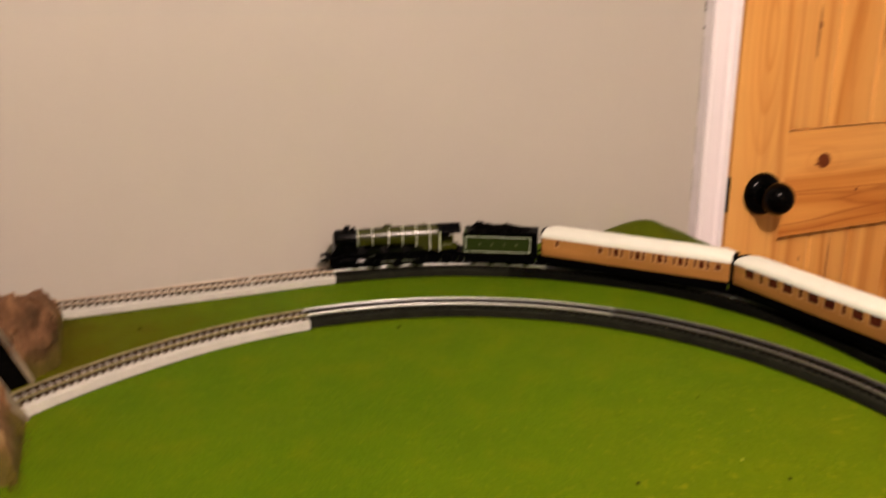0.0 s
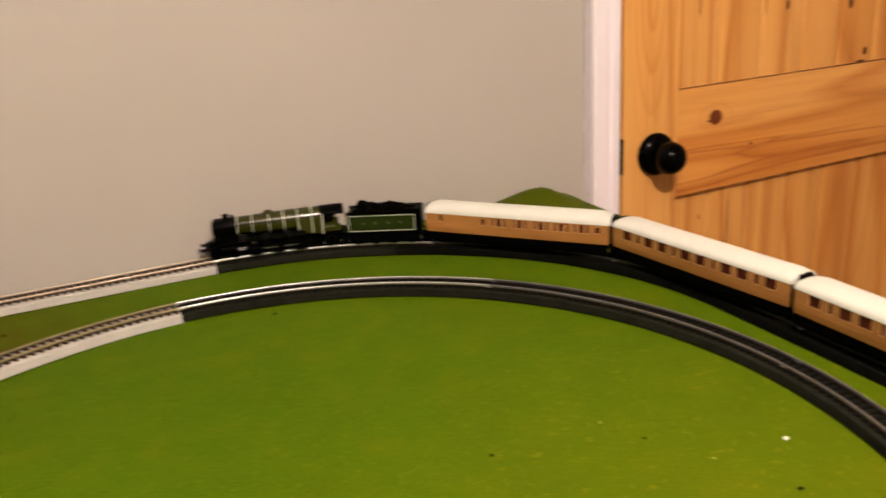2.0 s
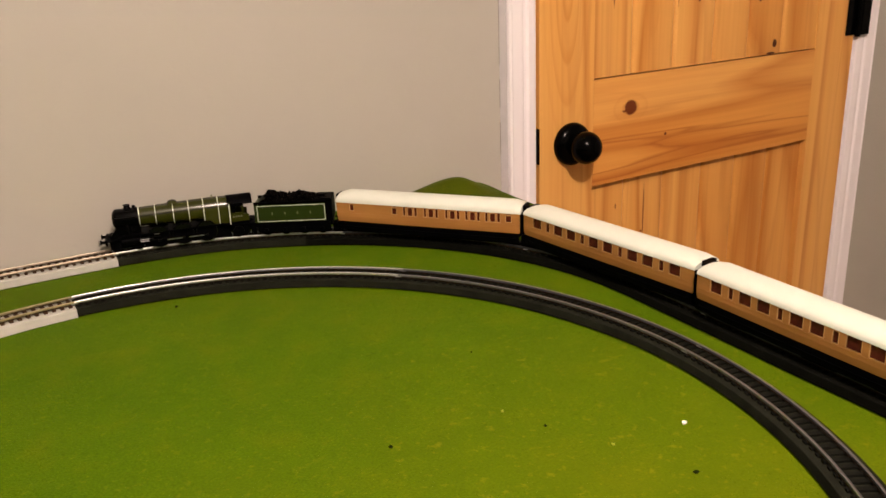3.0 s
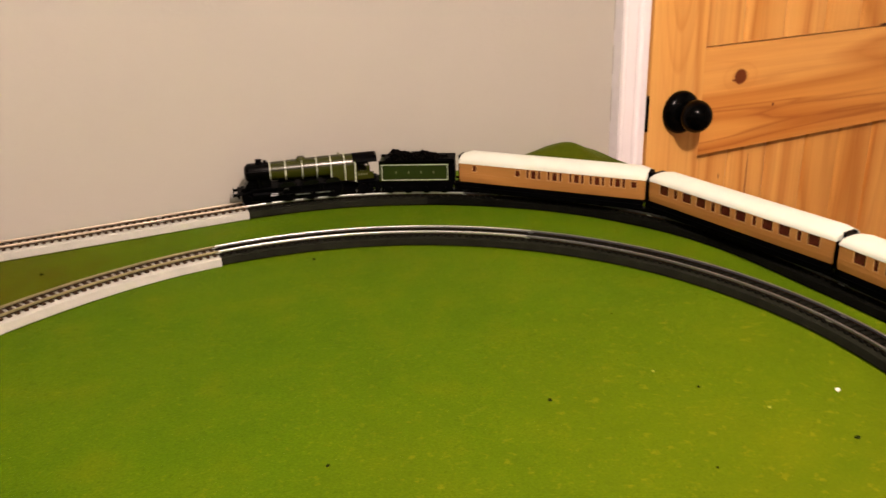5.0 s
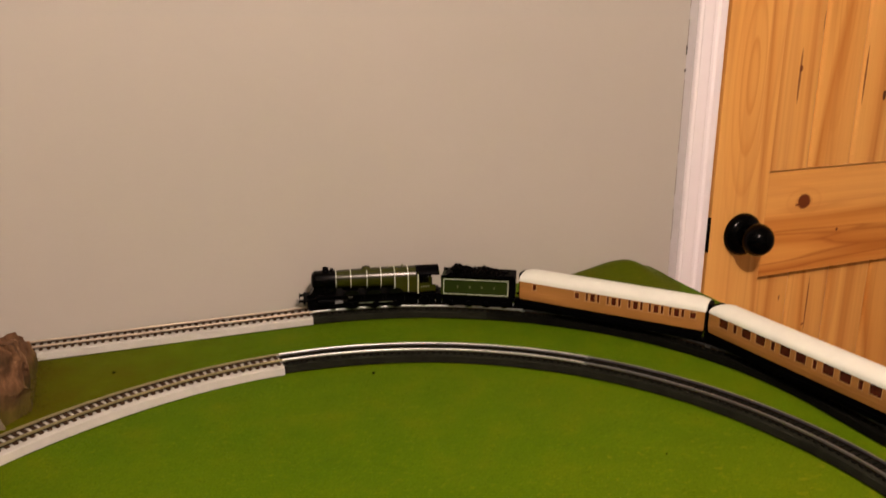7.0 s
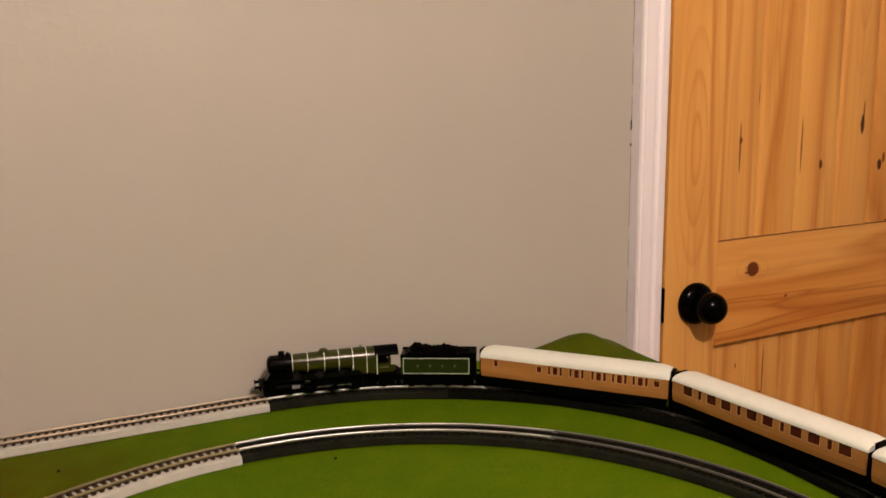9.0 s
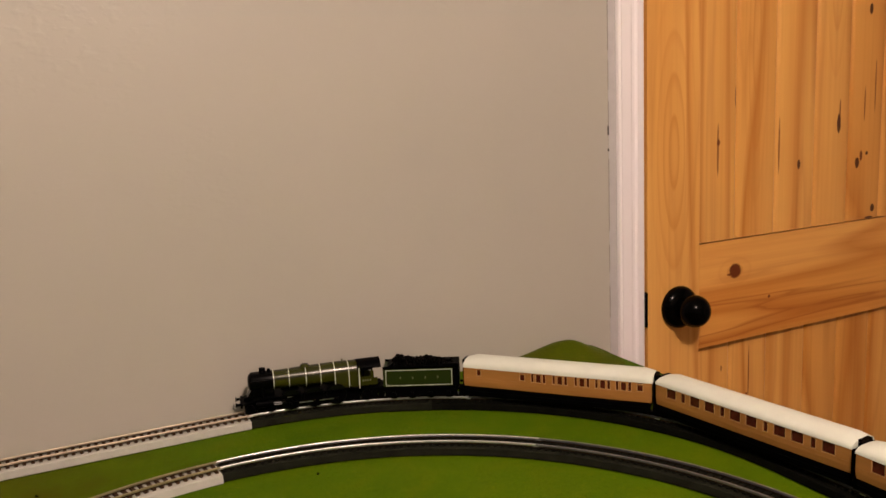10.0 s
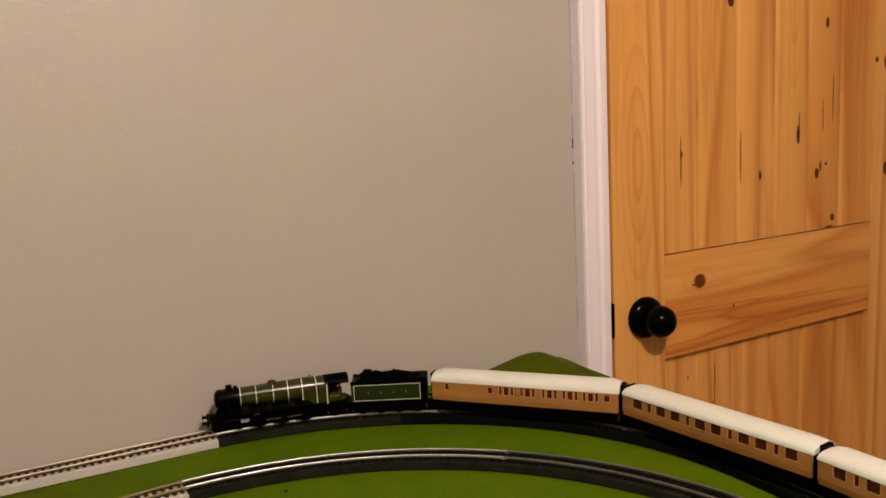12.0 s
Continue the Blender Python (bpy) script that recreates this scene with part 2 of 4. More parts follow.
def grass(name, tint, blades=False):
    m, t, b = material(name, 0.7, 0, (0.1, 0.17, 0.01), 0.03)
    b.inputs["Sheen Weight"].default_value = 0.28
    b.inputs["Sheen Roughness"].default_value = 0.22
    b.inputs["Sheen Tint"].default_value = (0.84, 1.0, 0.48, 1)
    big = noise_fac(t, 3.2, detail=3)
    mid = noise_fac(t, 22, detail=4)
    fine = noise_fac(t, 520, detail=3)
    base = ramp(t, big, [(0.32, (0.052, 0.106, 0.0006)), (0.52, (0.066, 0.114, 0.0006)), (0.72, (0.086, 0.120, 0.0008))])
    base = mix(t, 0.5, base, ramp(t, mid, [(0.30, (0.032, 0.084, 0.0006)), (0.52, (0.062, 0.110, 0.0006)), (0.70, (0.108, 0.124, 0.0008))]))
    grit = noise_fac(t, 210, detail=2)
    base = mix(t, ramp(t, grit, [(0.60, (0, 0, 0)), (0.74, (0.45, 0.45, 0.45))]), base, (0.165, 0.170, 0.002))
    base = mix(t, ramp(t, grit, [(0.26, (0.45, 0.45, 0.45)), (0.40, (0, 0, 0))]), base, (0.018, 0.046, 0.001))
    base = mix(t, 0.42, base, ramp(t, fine, [(0.35, (0.034, 0.074, 0.001)), (0.65, (0.082, 0.140, 0.002))]))
    geo = t.nodes.new("ShaderNodeNewGeometry")
    d = t.nodes.new("ShaderNodeVectorMath")
    d.operation = "DISTANCE"
    d.inputs[1].default_value = (-0.285, 1.255, BOARD)
    t.links.new(geo.outputs["Position"], d.inputs[0])
    e = t.nodes.new("ShaderNodeVectorMath")
    e.operation = "DISTANCE"
    e.inputs[1].default_value = (0.36, 0.58, BOARD)
    t.links.new(geo.outputs["Position"], e.inputs[0])
    patch = math_node(t, "ADD", math_node(t, "MULTIPLY", e.outputs["Value"], 2.2), math_node(t, "MULTIPLY", math_node(t, "SUBTRACT", big, 0.5), 1.5))
    patch = math_node(t, "ADD", patch, math_node(t, "MULTIPLY", math_node(t, "SUBTRACT", mid, 0.5), 0.8))
    straw = noise_fac(t, 95, detail=3, rough=0.7)
    base = mix(t, mix(t, 1.0, ramp(t, straw, [(0.58, (0, 0, 0)), (0.72, (0.8, 0.8, 0.8))]), ramp(t, patch, [(0.2, (1, 1, 1)), (1.1, (0, 0, 0))]), "MULTIPLY"), base, (0.20, 0.185, 0.006))
    base = mix(t, ramp(t, patch, [(0.15, (0.55, 0.55, 0.55)), (0.8, (0, 0, 0))]), base, mix(t, mid, (0.062, 0.096, 0.001), (0.130, 0.130, 0.002)))
    near = math_node(t, "ADD", math_node(t, "MULTIPLY", d.outputs["Value"], 2.9), math_node(t, "MULTIPLY", math_node(t, "SUBTRACT", mid, 0.5), 0.9))
    w = t.nodes.new("ShaderNodeVectorMath")
    w.operation = "DISTANCE"
    w.inputs[1].default_value = (INN_X, INN_Y, BOARD)
    t.links.new(geo.outputs["Position"], w.inputs[0])
    outside = ramp(t, math_node(t, "MULTIPLY", math_node(t, "SUBTRACT", w.outputs["Value"], 0.43), 25.0), [(0.0, (0, 0, 0)), (0.5, (1, 1, 1))])
    earthy = mix(t, 1.0, ramp(t, near, [(0.30, (0.85, 0.85, 0.85)), (0.60, (0.45, 0.45, 0.45)), (1.0, (0, 0, 0))]), outside, "MULTIPLY")
    base = mix(t, earthy, base, (0.066, 0.054, 0.001))
    base = mix(t, 1.0, base, tint, "MULTIPLY")
    if blades:
        base = mix(t, 1.0, base, ramp(t, geo.outputs["Random Per Island"], [(0.0, (0.55, 0.62, 0.6)), (0.6, (1.0, 1.0, 1.0)), (1.0, (1.45, 1.25, 1.3))]), "MULTIPLY")
    t.links.new(base, b.inputs["Base Color"])
    bump(t, b, fine, 0.5, 0.0008)
    return m


def rock_paint():
    m, t, b = material("painted_plaster_rock", 0.9, 0, (0.3, 0.2, 0.12), 0.2)
    n = noise_fac(t, 46, coords(t, (1, 1, 0.45)), detail=6, rough=0.65)
    big = noise_fac(t, 13, detail=3)
    base = ramp(t, n, [(0.28, (0.024, 0.012, 0.005)), (0.48, (0.105, 0.050, 0.022)), (0.58, (0.195, 0.098, 0.044)), (0.71, (0.50, 0.34, 0.18))])
    base = mix(t, 0.35, base, ramp(t, big, [(0.35, (0.040, 0.024, 0.009)), (0.65, (0.24, 0.125, 0.058))]))
    geo = t.nodes.new("ShaderNodeNewGeometry")
    sep = t.nodes.new("ShaderNodeSeparateXYZ")
    t.links.new(geo.outputs["Position"], sep.inputs[0])
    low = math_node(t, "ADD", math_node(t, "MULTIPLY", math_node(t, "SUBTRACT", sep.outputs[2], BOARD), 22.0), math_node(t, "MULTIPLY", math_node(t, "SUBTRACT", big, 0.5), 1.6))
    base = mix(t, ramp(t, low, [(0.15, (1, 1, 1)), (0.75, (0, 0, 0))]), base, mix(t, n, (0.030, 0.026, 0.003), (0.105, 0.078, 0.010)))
    t.links.new(base, b.inputs["Base Color"])
    bump(t, b, n, 0.9, 0.006)
    return m


def teak():
    m, t, b = material("teak_finish", 0.42, 0, (0.4, 0.2, 0.06), 0.4)
    n = noise_fac(t, 60, coords(t, (0.15, 1, 1)), detail=3)
    base = ramp(t, n, [(0.3, (0.27, 0.122, 0.028)), (0.7, (0.39, 0.185, 0.048))])
    t.links.new(base, b.inputs["Base Color"])
    return m


M_WALL = wall_paint()
M_CEIL = simple("ceiling_paint", (0.72, 0.70, 0.66), 0.8, relief=0.001)
M_FLOOR = simple("floor_boards_finish", (0.24, 0.15, 0.08), 0.5)
M_TRIM = simple("white_gloss_paint", (0.87, 0.845, 0.875), 0.35, var=0.02, scale=6)
KNOTS = [(0.992, 0.944, 0.0138, 0.0138, 0.95), (0.979, 0.939, 0.0060, 0.0022, 0.80), (1.073, 0.888, 0.0030, 0.0030, 0.90),
         (1.140, 1.116, 0.0040, 0.0090, 0.96), (1.238, 1.182, 0.0052, 0.0180, 0.985), (1.240, 1.206, 0.0016, 0.0200, 0.90), (1.289, 1.108, 0.0062, 0.0110, 0.97),
         (1.299, 1.120, 0.0040, 0.0100, 0.90), (1.314, 1.124, 0.0040, 0.0040, 0.96), (1.335, 1.021, 0.0055, 0.0080, 0.96), (1.326, 1.0035, 0.0120, 0.0026, 0.97),
         (1.067, 1.417, 0.0080, 0.0110, 0.97), (1.312, 1.382, 0.0050, 0.0100, 0.96), (1.452, 1.313, 0.0050, 0.0060, 0.96), (1.480, 1.309, 0.0080, 0.0150, 0.95),
         (1.487, 1.103, 0.0090, 0.0140, 0.96), (0.952, 1.152, 0.0024, 0.0460, 0.75), (0.953, 1.165, 0.0038, 0.0060, 0.85), (1.304, 1.214, 0.0018, 0.0330, 0.80),
         (1.331, 1.246, 0.0018, 0.0500, 0.80), (0.990, 1.238, 0.0018, 0.0180, 0.90), (1.0915, 1.150, 0.0018, 0.0500, 0.80), (1.040, 0.750, 0.0016, 0.0550, 0.85),
         (1.036, 0.712, 0.0030, 0.0022, 0.85), (0.975, 0.770, 0.0016, 0.0055, 0.80)]
M_PINE_Z = pine("pine_upright", "z", KNOTS)
M_PINE_X = pine("pine_level", "x", KNOTS[:3])
M_IRON = simple("black_iron", (0.0006, 0.0006, 0.0006), 0.17, spec=0.06)
M_GRASS = grass("static_grass", (0.945, 0.975, 0.9))
M_HILL = grass("darker_static_grass", (0.98, 0.72, 2.0))
M_FLOCK = grass("grass_fibres", (0.945, 0.975, 0.9), True)
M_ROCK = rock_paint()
M_BLACK = simple("black_plastic", (0.0009, 0.0009, 0.0011), 0.45, spec=0.015, grain=60, var=0.3)
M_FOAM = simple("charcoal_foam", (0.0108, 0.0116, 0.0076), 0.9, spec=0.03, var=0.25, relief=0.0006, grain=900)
# blacker foam; the shade under the coaches is put into its colour too
M_FOAM_SHADE = simple("shaded_black_foam", (0.0032, 0.0034, 0.0024), 0.9, spec=0.015, var=0.25, relief=0.0006, grain=900)
M_CARD = simple("white_card", (0.425, 0.425, 0.378), 0.75, var=0.06)
M_SLEEPER = simple("brown_sleeper_plastic", (0.045, 0.026, 0.014), 0.6, spec=0.05, var=0.25)
M_SLEEPER_DARK = simple("charcoal_sleeper_plastic", (0.0058, 0.0060, 0.0045), 0.7, spec=0.03, var=0.25)
M_RAIL = simple("nickel_silver", (0.74, 0.77, 0.75), 0.35, 0.95, var=0.08, grain=40)
# rail metal with the right curve's weaker reflection put into its colour
M_RAIL_DIM = simple("rail_dim_reflection", (0.25, 0.26, 0.27), 0.34, 0.9, var=0.12, grain=40)
# same rail metal, darkened to hold the shade under the coaches
M_RAIL_SHADE = simple("rail_in_coach_shade", (0.075, 0.078, 0.082), 0.36, 0.9, var=0.2, grain=40)
M_RAIL_TAN = simple("dull_rail", (0.46, 0.39, 0.30), 0.36, 0.8, var=0.12, grain=40)
M_RAIL_OLD = simple("tarnished_rail", (0.23, 0.20, 0.10), 0.5, 0.6, var=0.15)
M_WEB = simple("rail_side_brown", (0.020, 0.013, 0.006), 0.6, spec=0.08, var=0.2)
M_TEAK = teak()
M_FRAME = simple("pale_teak", (0.52, 0.30, 0.115), 0.45, var=0.08, scale=200)
M_ROOF = simple("white_roof_plastic", (0.62, 0.66, 0.58), 0.45, var=0.03)
M_GREEN = simple("apple_green_enamel", (0.0240, 0.0275, 0.0020), 0.25, spec=0.38, var=0.02, grain=30)
M_DGREEN = simple("tender_green_enamel", (0.014, 0.025, 0.003), 0.34, spec=0.16, var=0.02, grain=30)
M_SPLASH = simple("splasher_green", (0.0022, 0.0032, 0.001), 0.4, spec=0.06)
M_SMOKE = simple("smokebox_black", (0.0007, 0.0007, 0.0007), 0.22, spec=0.08, grain=40)
M_LINE = simple("white_lining", (0.62, 0.68, 0.55), 0.5, var=0.03)
M_GLASS = simple("dark_glazing", (0.075, 0.016, 0.008), 0.22, spec=0.3, var=0.3, scale=200)
M_INSIDE = simple("coach_interior_brown", (0.060, 0.016, 0.008), 0.6, var=0.3, scale=160)
M_ROD_GLINT = simple("rod_glint", (0.75, 0.75, 0.78), 0.3, 1.0, var=0.5, scale=140)
M_STEEL = simple("bright_steel", (0.32, 0.32, 0.32), 0.34, 1.0)
M_TYRE = simple("dark_tyre_steel", (0.014, 0.014, 0.014), 0.4, 1.0)
M_COAL = simple("coal", (0.0012, 0.0010, 0.0008), 0.6, spec=0.02, relief=0.001)
M_GOLD = simple("pale_gold_transfer", (0.085, 0.09, 0.04), 0.5)
M_EARTH = simple("dark_tunnel_lining", (0.0016, 0.0015, 0.0012), 0.95, spec=0.0)
M_DIRT = simple("dark_crumb", (0.010, 0.016, 0.003), 0.95, spec=0.0)
M_PAPER = simple("white_fleck", (0.8, 0.78, 0.7), 0.7)
M_STRAW = simple("straw_fleck", (0.26, 0.29, 0.04), 0.95, spec=0.0)
M_CASING_SHADE = simple("casing_side_shade", (0.50, 0.49, 0.50), 0.6, var=0.05)
M_CAULK = simple("grey_caulk_line", (0.25, 0.235, 0.20), 0.8)
M_GAP = simple("dark_crack", (0.02, 0.016, 0.012), 0.9)


# ---- mesh helpers ----
def finish(name, bm, mat, smooth=False):
    bmesh.ops.recalc_face_normals(bm, faces=bm.faces)
    me = bpy.data.meshes.new(name)
    bm.to_mesh(me)
    bm.free()
    me.materials.append(mat)
    if smooth:
        me.shade_smooth()
        me.set_sharp_from_angle(angle=radians(38))
    return me


def part(name, bm, mat, parent=None, label="", smooth=False):
    ob = new(name, finish(name, bm, mat, smooth))
    if parent:
        ob.parent = parent
    if label:
        tagged(ob, label)
    return ob


def empty(name, m=None):
    ob = new(name)
    ob.empty_display_size = 0.02
    if m:
        ob.matrix_basis = m
    return ob


def box(bm, x0, x1, y0, y1, z0, z1, bevel=0.0):
    r = bmesh.ops.create_cube(bm, size=1)["verts"]
    for v in r:
        v.co = Vector((x0 + (v.co.x + 0.5) * (x1 - x0), y0 + (v.co.y + 0.5) * (y1 - y0), z0 + (v.co.z + 0.5) * (z1 - z0)))
    if bevel:
        edges = list({e for v in r for e in v.link_edges})
        bmesh.ops.bevel(bm, geom=edges, offset=bevel, segments=2, affect="EDGES", profile=0.6)
    return bm


def boxes(*rows, bevel=0.0):
    bm = bmesh.new()
    for r in rows:
        box(bm, *r, bevel=bevel)
    return bm


def cyl(bm, a, b, r0, r1=None, seg=20, cap=True):
    """A round bar from a to b."""
    a, b = Vector(a), Vector(b)
    d = b - a
    m = Matrix.Translation((a + b) / 2) @ d.to_track_quat("Z", "Y").to_matrix().to_4x4()
    bmesh.ops.create_cone(bm, cap_ends=cap, segments=seg, radius1=r0, radius2=r0 if r1 is None else r1, depth=d.length, matrix=m)
    return bm


def cyls(*rows, seg=20):
    bm = bmesh.new()
    for r in rows:
        cyl(bm, *r, seg=seg)
    return bm


def lathe(rings, m, seg=28):
    """A turned body: (height, radius) rings about z, set by m."""
    bm = bmesh.new()
    loops = []
    for h, r in rings:
        loops.append([bm.verts.new(m @ Vector((r * math.cos(2 * math.pi * i / seg), r * math.sin(2 * math.pi * i / seg), h))) for i in range(seg)])
    for p, q in zip(loops, loops[1:]):
        for i in range(seg):
            bm.faces.new((p[i], p[(i + 1) % seg], q[(i + 1) % seg], q[i]))
    bm.faces.new(loops[0][::-1])
    bm.faces.new(loops[-1])
    return bm


def loft(sections):
    """Closed skin through equal-length loops of points."""
    bm = bmesh.new()
    loops = [[bm.verts.new(p) for p in s] for s in sections]
    n = len(loops[0])
    for p, q in zip(loops, loops[1:]):
        for i in range(n):
            bm.faces.new((p[i], p[(i + 1) % n], q[(i + 1) % n], q[i]))
    bm.faces.new(loops[0][::-1])
    bm.faces.new(loops[-1])
    return bm


def prism(points, axis, a, b):
    """A flat outline carried along one axis from a to b."""
    put = {"x": lambda p, t: (t, p[0], p[1]), "y": lambda p, t: (p[0], t, p[1]), "z": lambda p, t: (p[0], p[1], t)}[axis]
    return loft([[put(p, a) for p in points], [put(p, b) for p in points]])


def sweep(line, s0, s1, step, profile):
    """A profile (inward, height) carried along a line of track."""
    n = max(2, int((s1 - s0) / step) + 1)
    sections = []
    for i in range(n):
        p, t = line(s0 + (s1 - s0) * i / (n - 1))
        side = Vector((t.y, -t.x))
        sections.append([(p.x + side.x * u, p.y + side.y * u, z) for u, z in profile])
    return loft(sections)


# ---- the room ----
W, E_, S_, N_ = -1.95, 2.55, -1.9, WALL_Y


def structure(name, bm, mat, label, category):
    return tagged(part(name, bm, mat), label, category, kind="structure")


structure("floor", boxes((W - 0.1, E_ + 0.1, S_ - 0.1, N_ + 0.9, FLOOR - 0.05, FLOOR)), M_FLOOR, "brown timber floor under the layout", "floor")
structure("ceiling", boxes((W - 0.1, E_ + 0.1, S_ - 0.1, N_ + 0.9, CEIL, CEIL + 0.05)), M_CEIL, "plain white painted ceiling", "ceiling")
structure("wall_north", boxes((W, 0.770, N_, N_ + 0.11, FLOOR, CEIL), (1.586, E_, N_, N_ + 0.11, FLOOR, CEIL), (0.770, 1.586, N_, N_ + 0.11, DOOR_TOP + 0.03, CEIL)), M_WALL,
          "greige painted wall with a fine roller texture", "wall")
structure("wall_south", boxes((W, E_, S_ - 0.1, S_, FLOOR, CEIL)), M_WALL, "greige painted wall facing the layout", "wall")
structure("wall_west", boxes((W - 0.1, W, S_ - 0.1, N_ + 0.11, FLOOR, CEIL)), M_WALL, "greige painted side wall", "wall")
structure("wall_east", boxes((E_, E_ + 0.1, S_ - 0.1, N_ + 0.11, FLOOR, CEIL)), M_WALL, "greige painted side wall past the door", "wall")
structure("wall_passage", boxes((0.3, 2.1, N_ + 0.8, N_ + 0.9, FLOOR, CEIL)), M_WALL, "plain wall closing the passage behind the door", "wall")

# door lining and moulded casings
structure("door_lining", boxes((0.770, DOOR_L - 0.004, N_ - 0.004, N_ + 0.11, FLOOR, DOOR_TOP + 0.03), (DOOR_R + 0.004, 1.586, N_ - 0.004, N_ + 0.11, FLOOR, DOOR_TOP + 0.03),
                               (DOOR_L - 0.004, DOOR_R + 0.004, N_ - 0.004, N_ + 0.11, DOOR_TOP + 0.004, DOOR_TOP + 0.03),
                               (DOOR_L - 0.004, DOOR_R + 0.004, DOOR_Y + 0.042, DOOR_Y + 0.06, FLOOR, DOOR_TOP + 0.004)), M_TRIM, "white painted door lining with a stop", "door frame")
f = N_
CASING = [(0.0, f), (0.0, f - 0.013), (0.0014, f - 0.0165), (0.0045, f - 0.0180), (0.0075, f - 0.0165), (0.024, f - 0.0155), (0.0265, f - 0.0150), (0.0295, f - 0.0120), (0.0345, f - 0.0120), (0.0385, f - 0.0145),
          (0.051, f - 0.0130), (0.0535, f - 0.0110), (0.0545, f)]
structure("trim_latch_side", prism([(0.7420 + u, v) for u, v in CASING], "z", FLOOR, DOOR_TOP + 0.0655), M_TRIM, "white gloss moulded door casing, slightly knocked", "door casing")
structure("trim_hinge_side", prism([(1.6180 - u, v) for u, v in CASING], "z", FLOOR, DOOR_TOP + 0.0655), M_TRIM, "white gloss moulded door casing beside the hinges", "door casing")
structure("trim_head", prism([(v, DOOR_TOP + 0.0655 - u) for u, v in CASING], "x", 0.7970, 1.5630), M_TRIM, "white gloss moulded casing over the door", "door casing")
structure("baseboard", boxes((W, 0.734, N_ - 0.014, N_, FLOOR, FLOOR + 0.12), (1.62, E_, N_ - 0.014, N_, FLOOR, FLOOR + 0.12), bevel=0.003), M_TRIM, "white painted skirting board", "skirting")
# sloped grey strip; its colour stands for the casing's side in shade
structure("trim_caulk", prism([(0.7352, f), (0.7352, f - 0.0012), (0.7419, f - 0.0105), (0.7419, f)], "z", FLOOR, DOOR_TOP + 0.07), M_CASING_SHADE, "grey strip painted as the casing's shaded side", "caulk")
# hairline cracks and chips where the caulk has opened beside the casing
bm = bmesh.new()
rnd = random.Random(4)
z = 0.90
while z < 1.75:
    h = rnd.uniform(0.03, 0.12)
    box(bm, 0.7347, 0.7347 + rnd.uniform(0.0005, 0.0009), N_ - 0.0012, N_ + 0.001, z, z + h)
    z += h + rnd.uniform(0.004, 0.05)
chips = bmesh.new()
for zz, hh in ((1.1645, 0.0045), (1.190, 0.005), (1.196, 0.008)):
    box(chips, 0.7335, 0.7362, N_ - 0.0014, N_ + 0.001, zz, zz + hh)
structure("caulk_chips", chips, M_GAP, "dark chips where the caulk has broken", "crack")
structure("caulk_crack", bm, M_CAULK, "dark hairline crack in the caulk beside the casing", "crack")


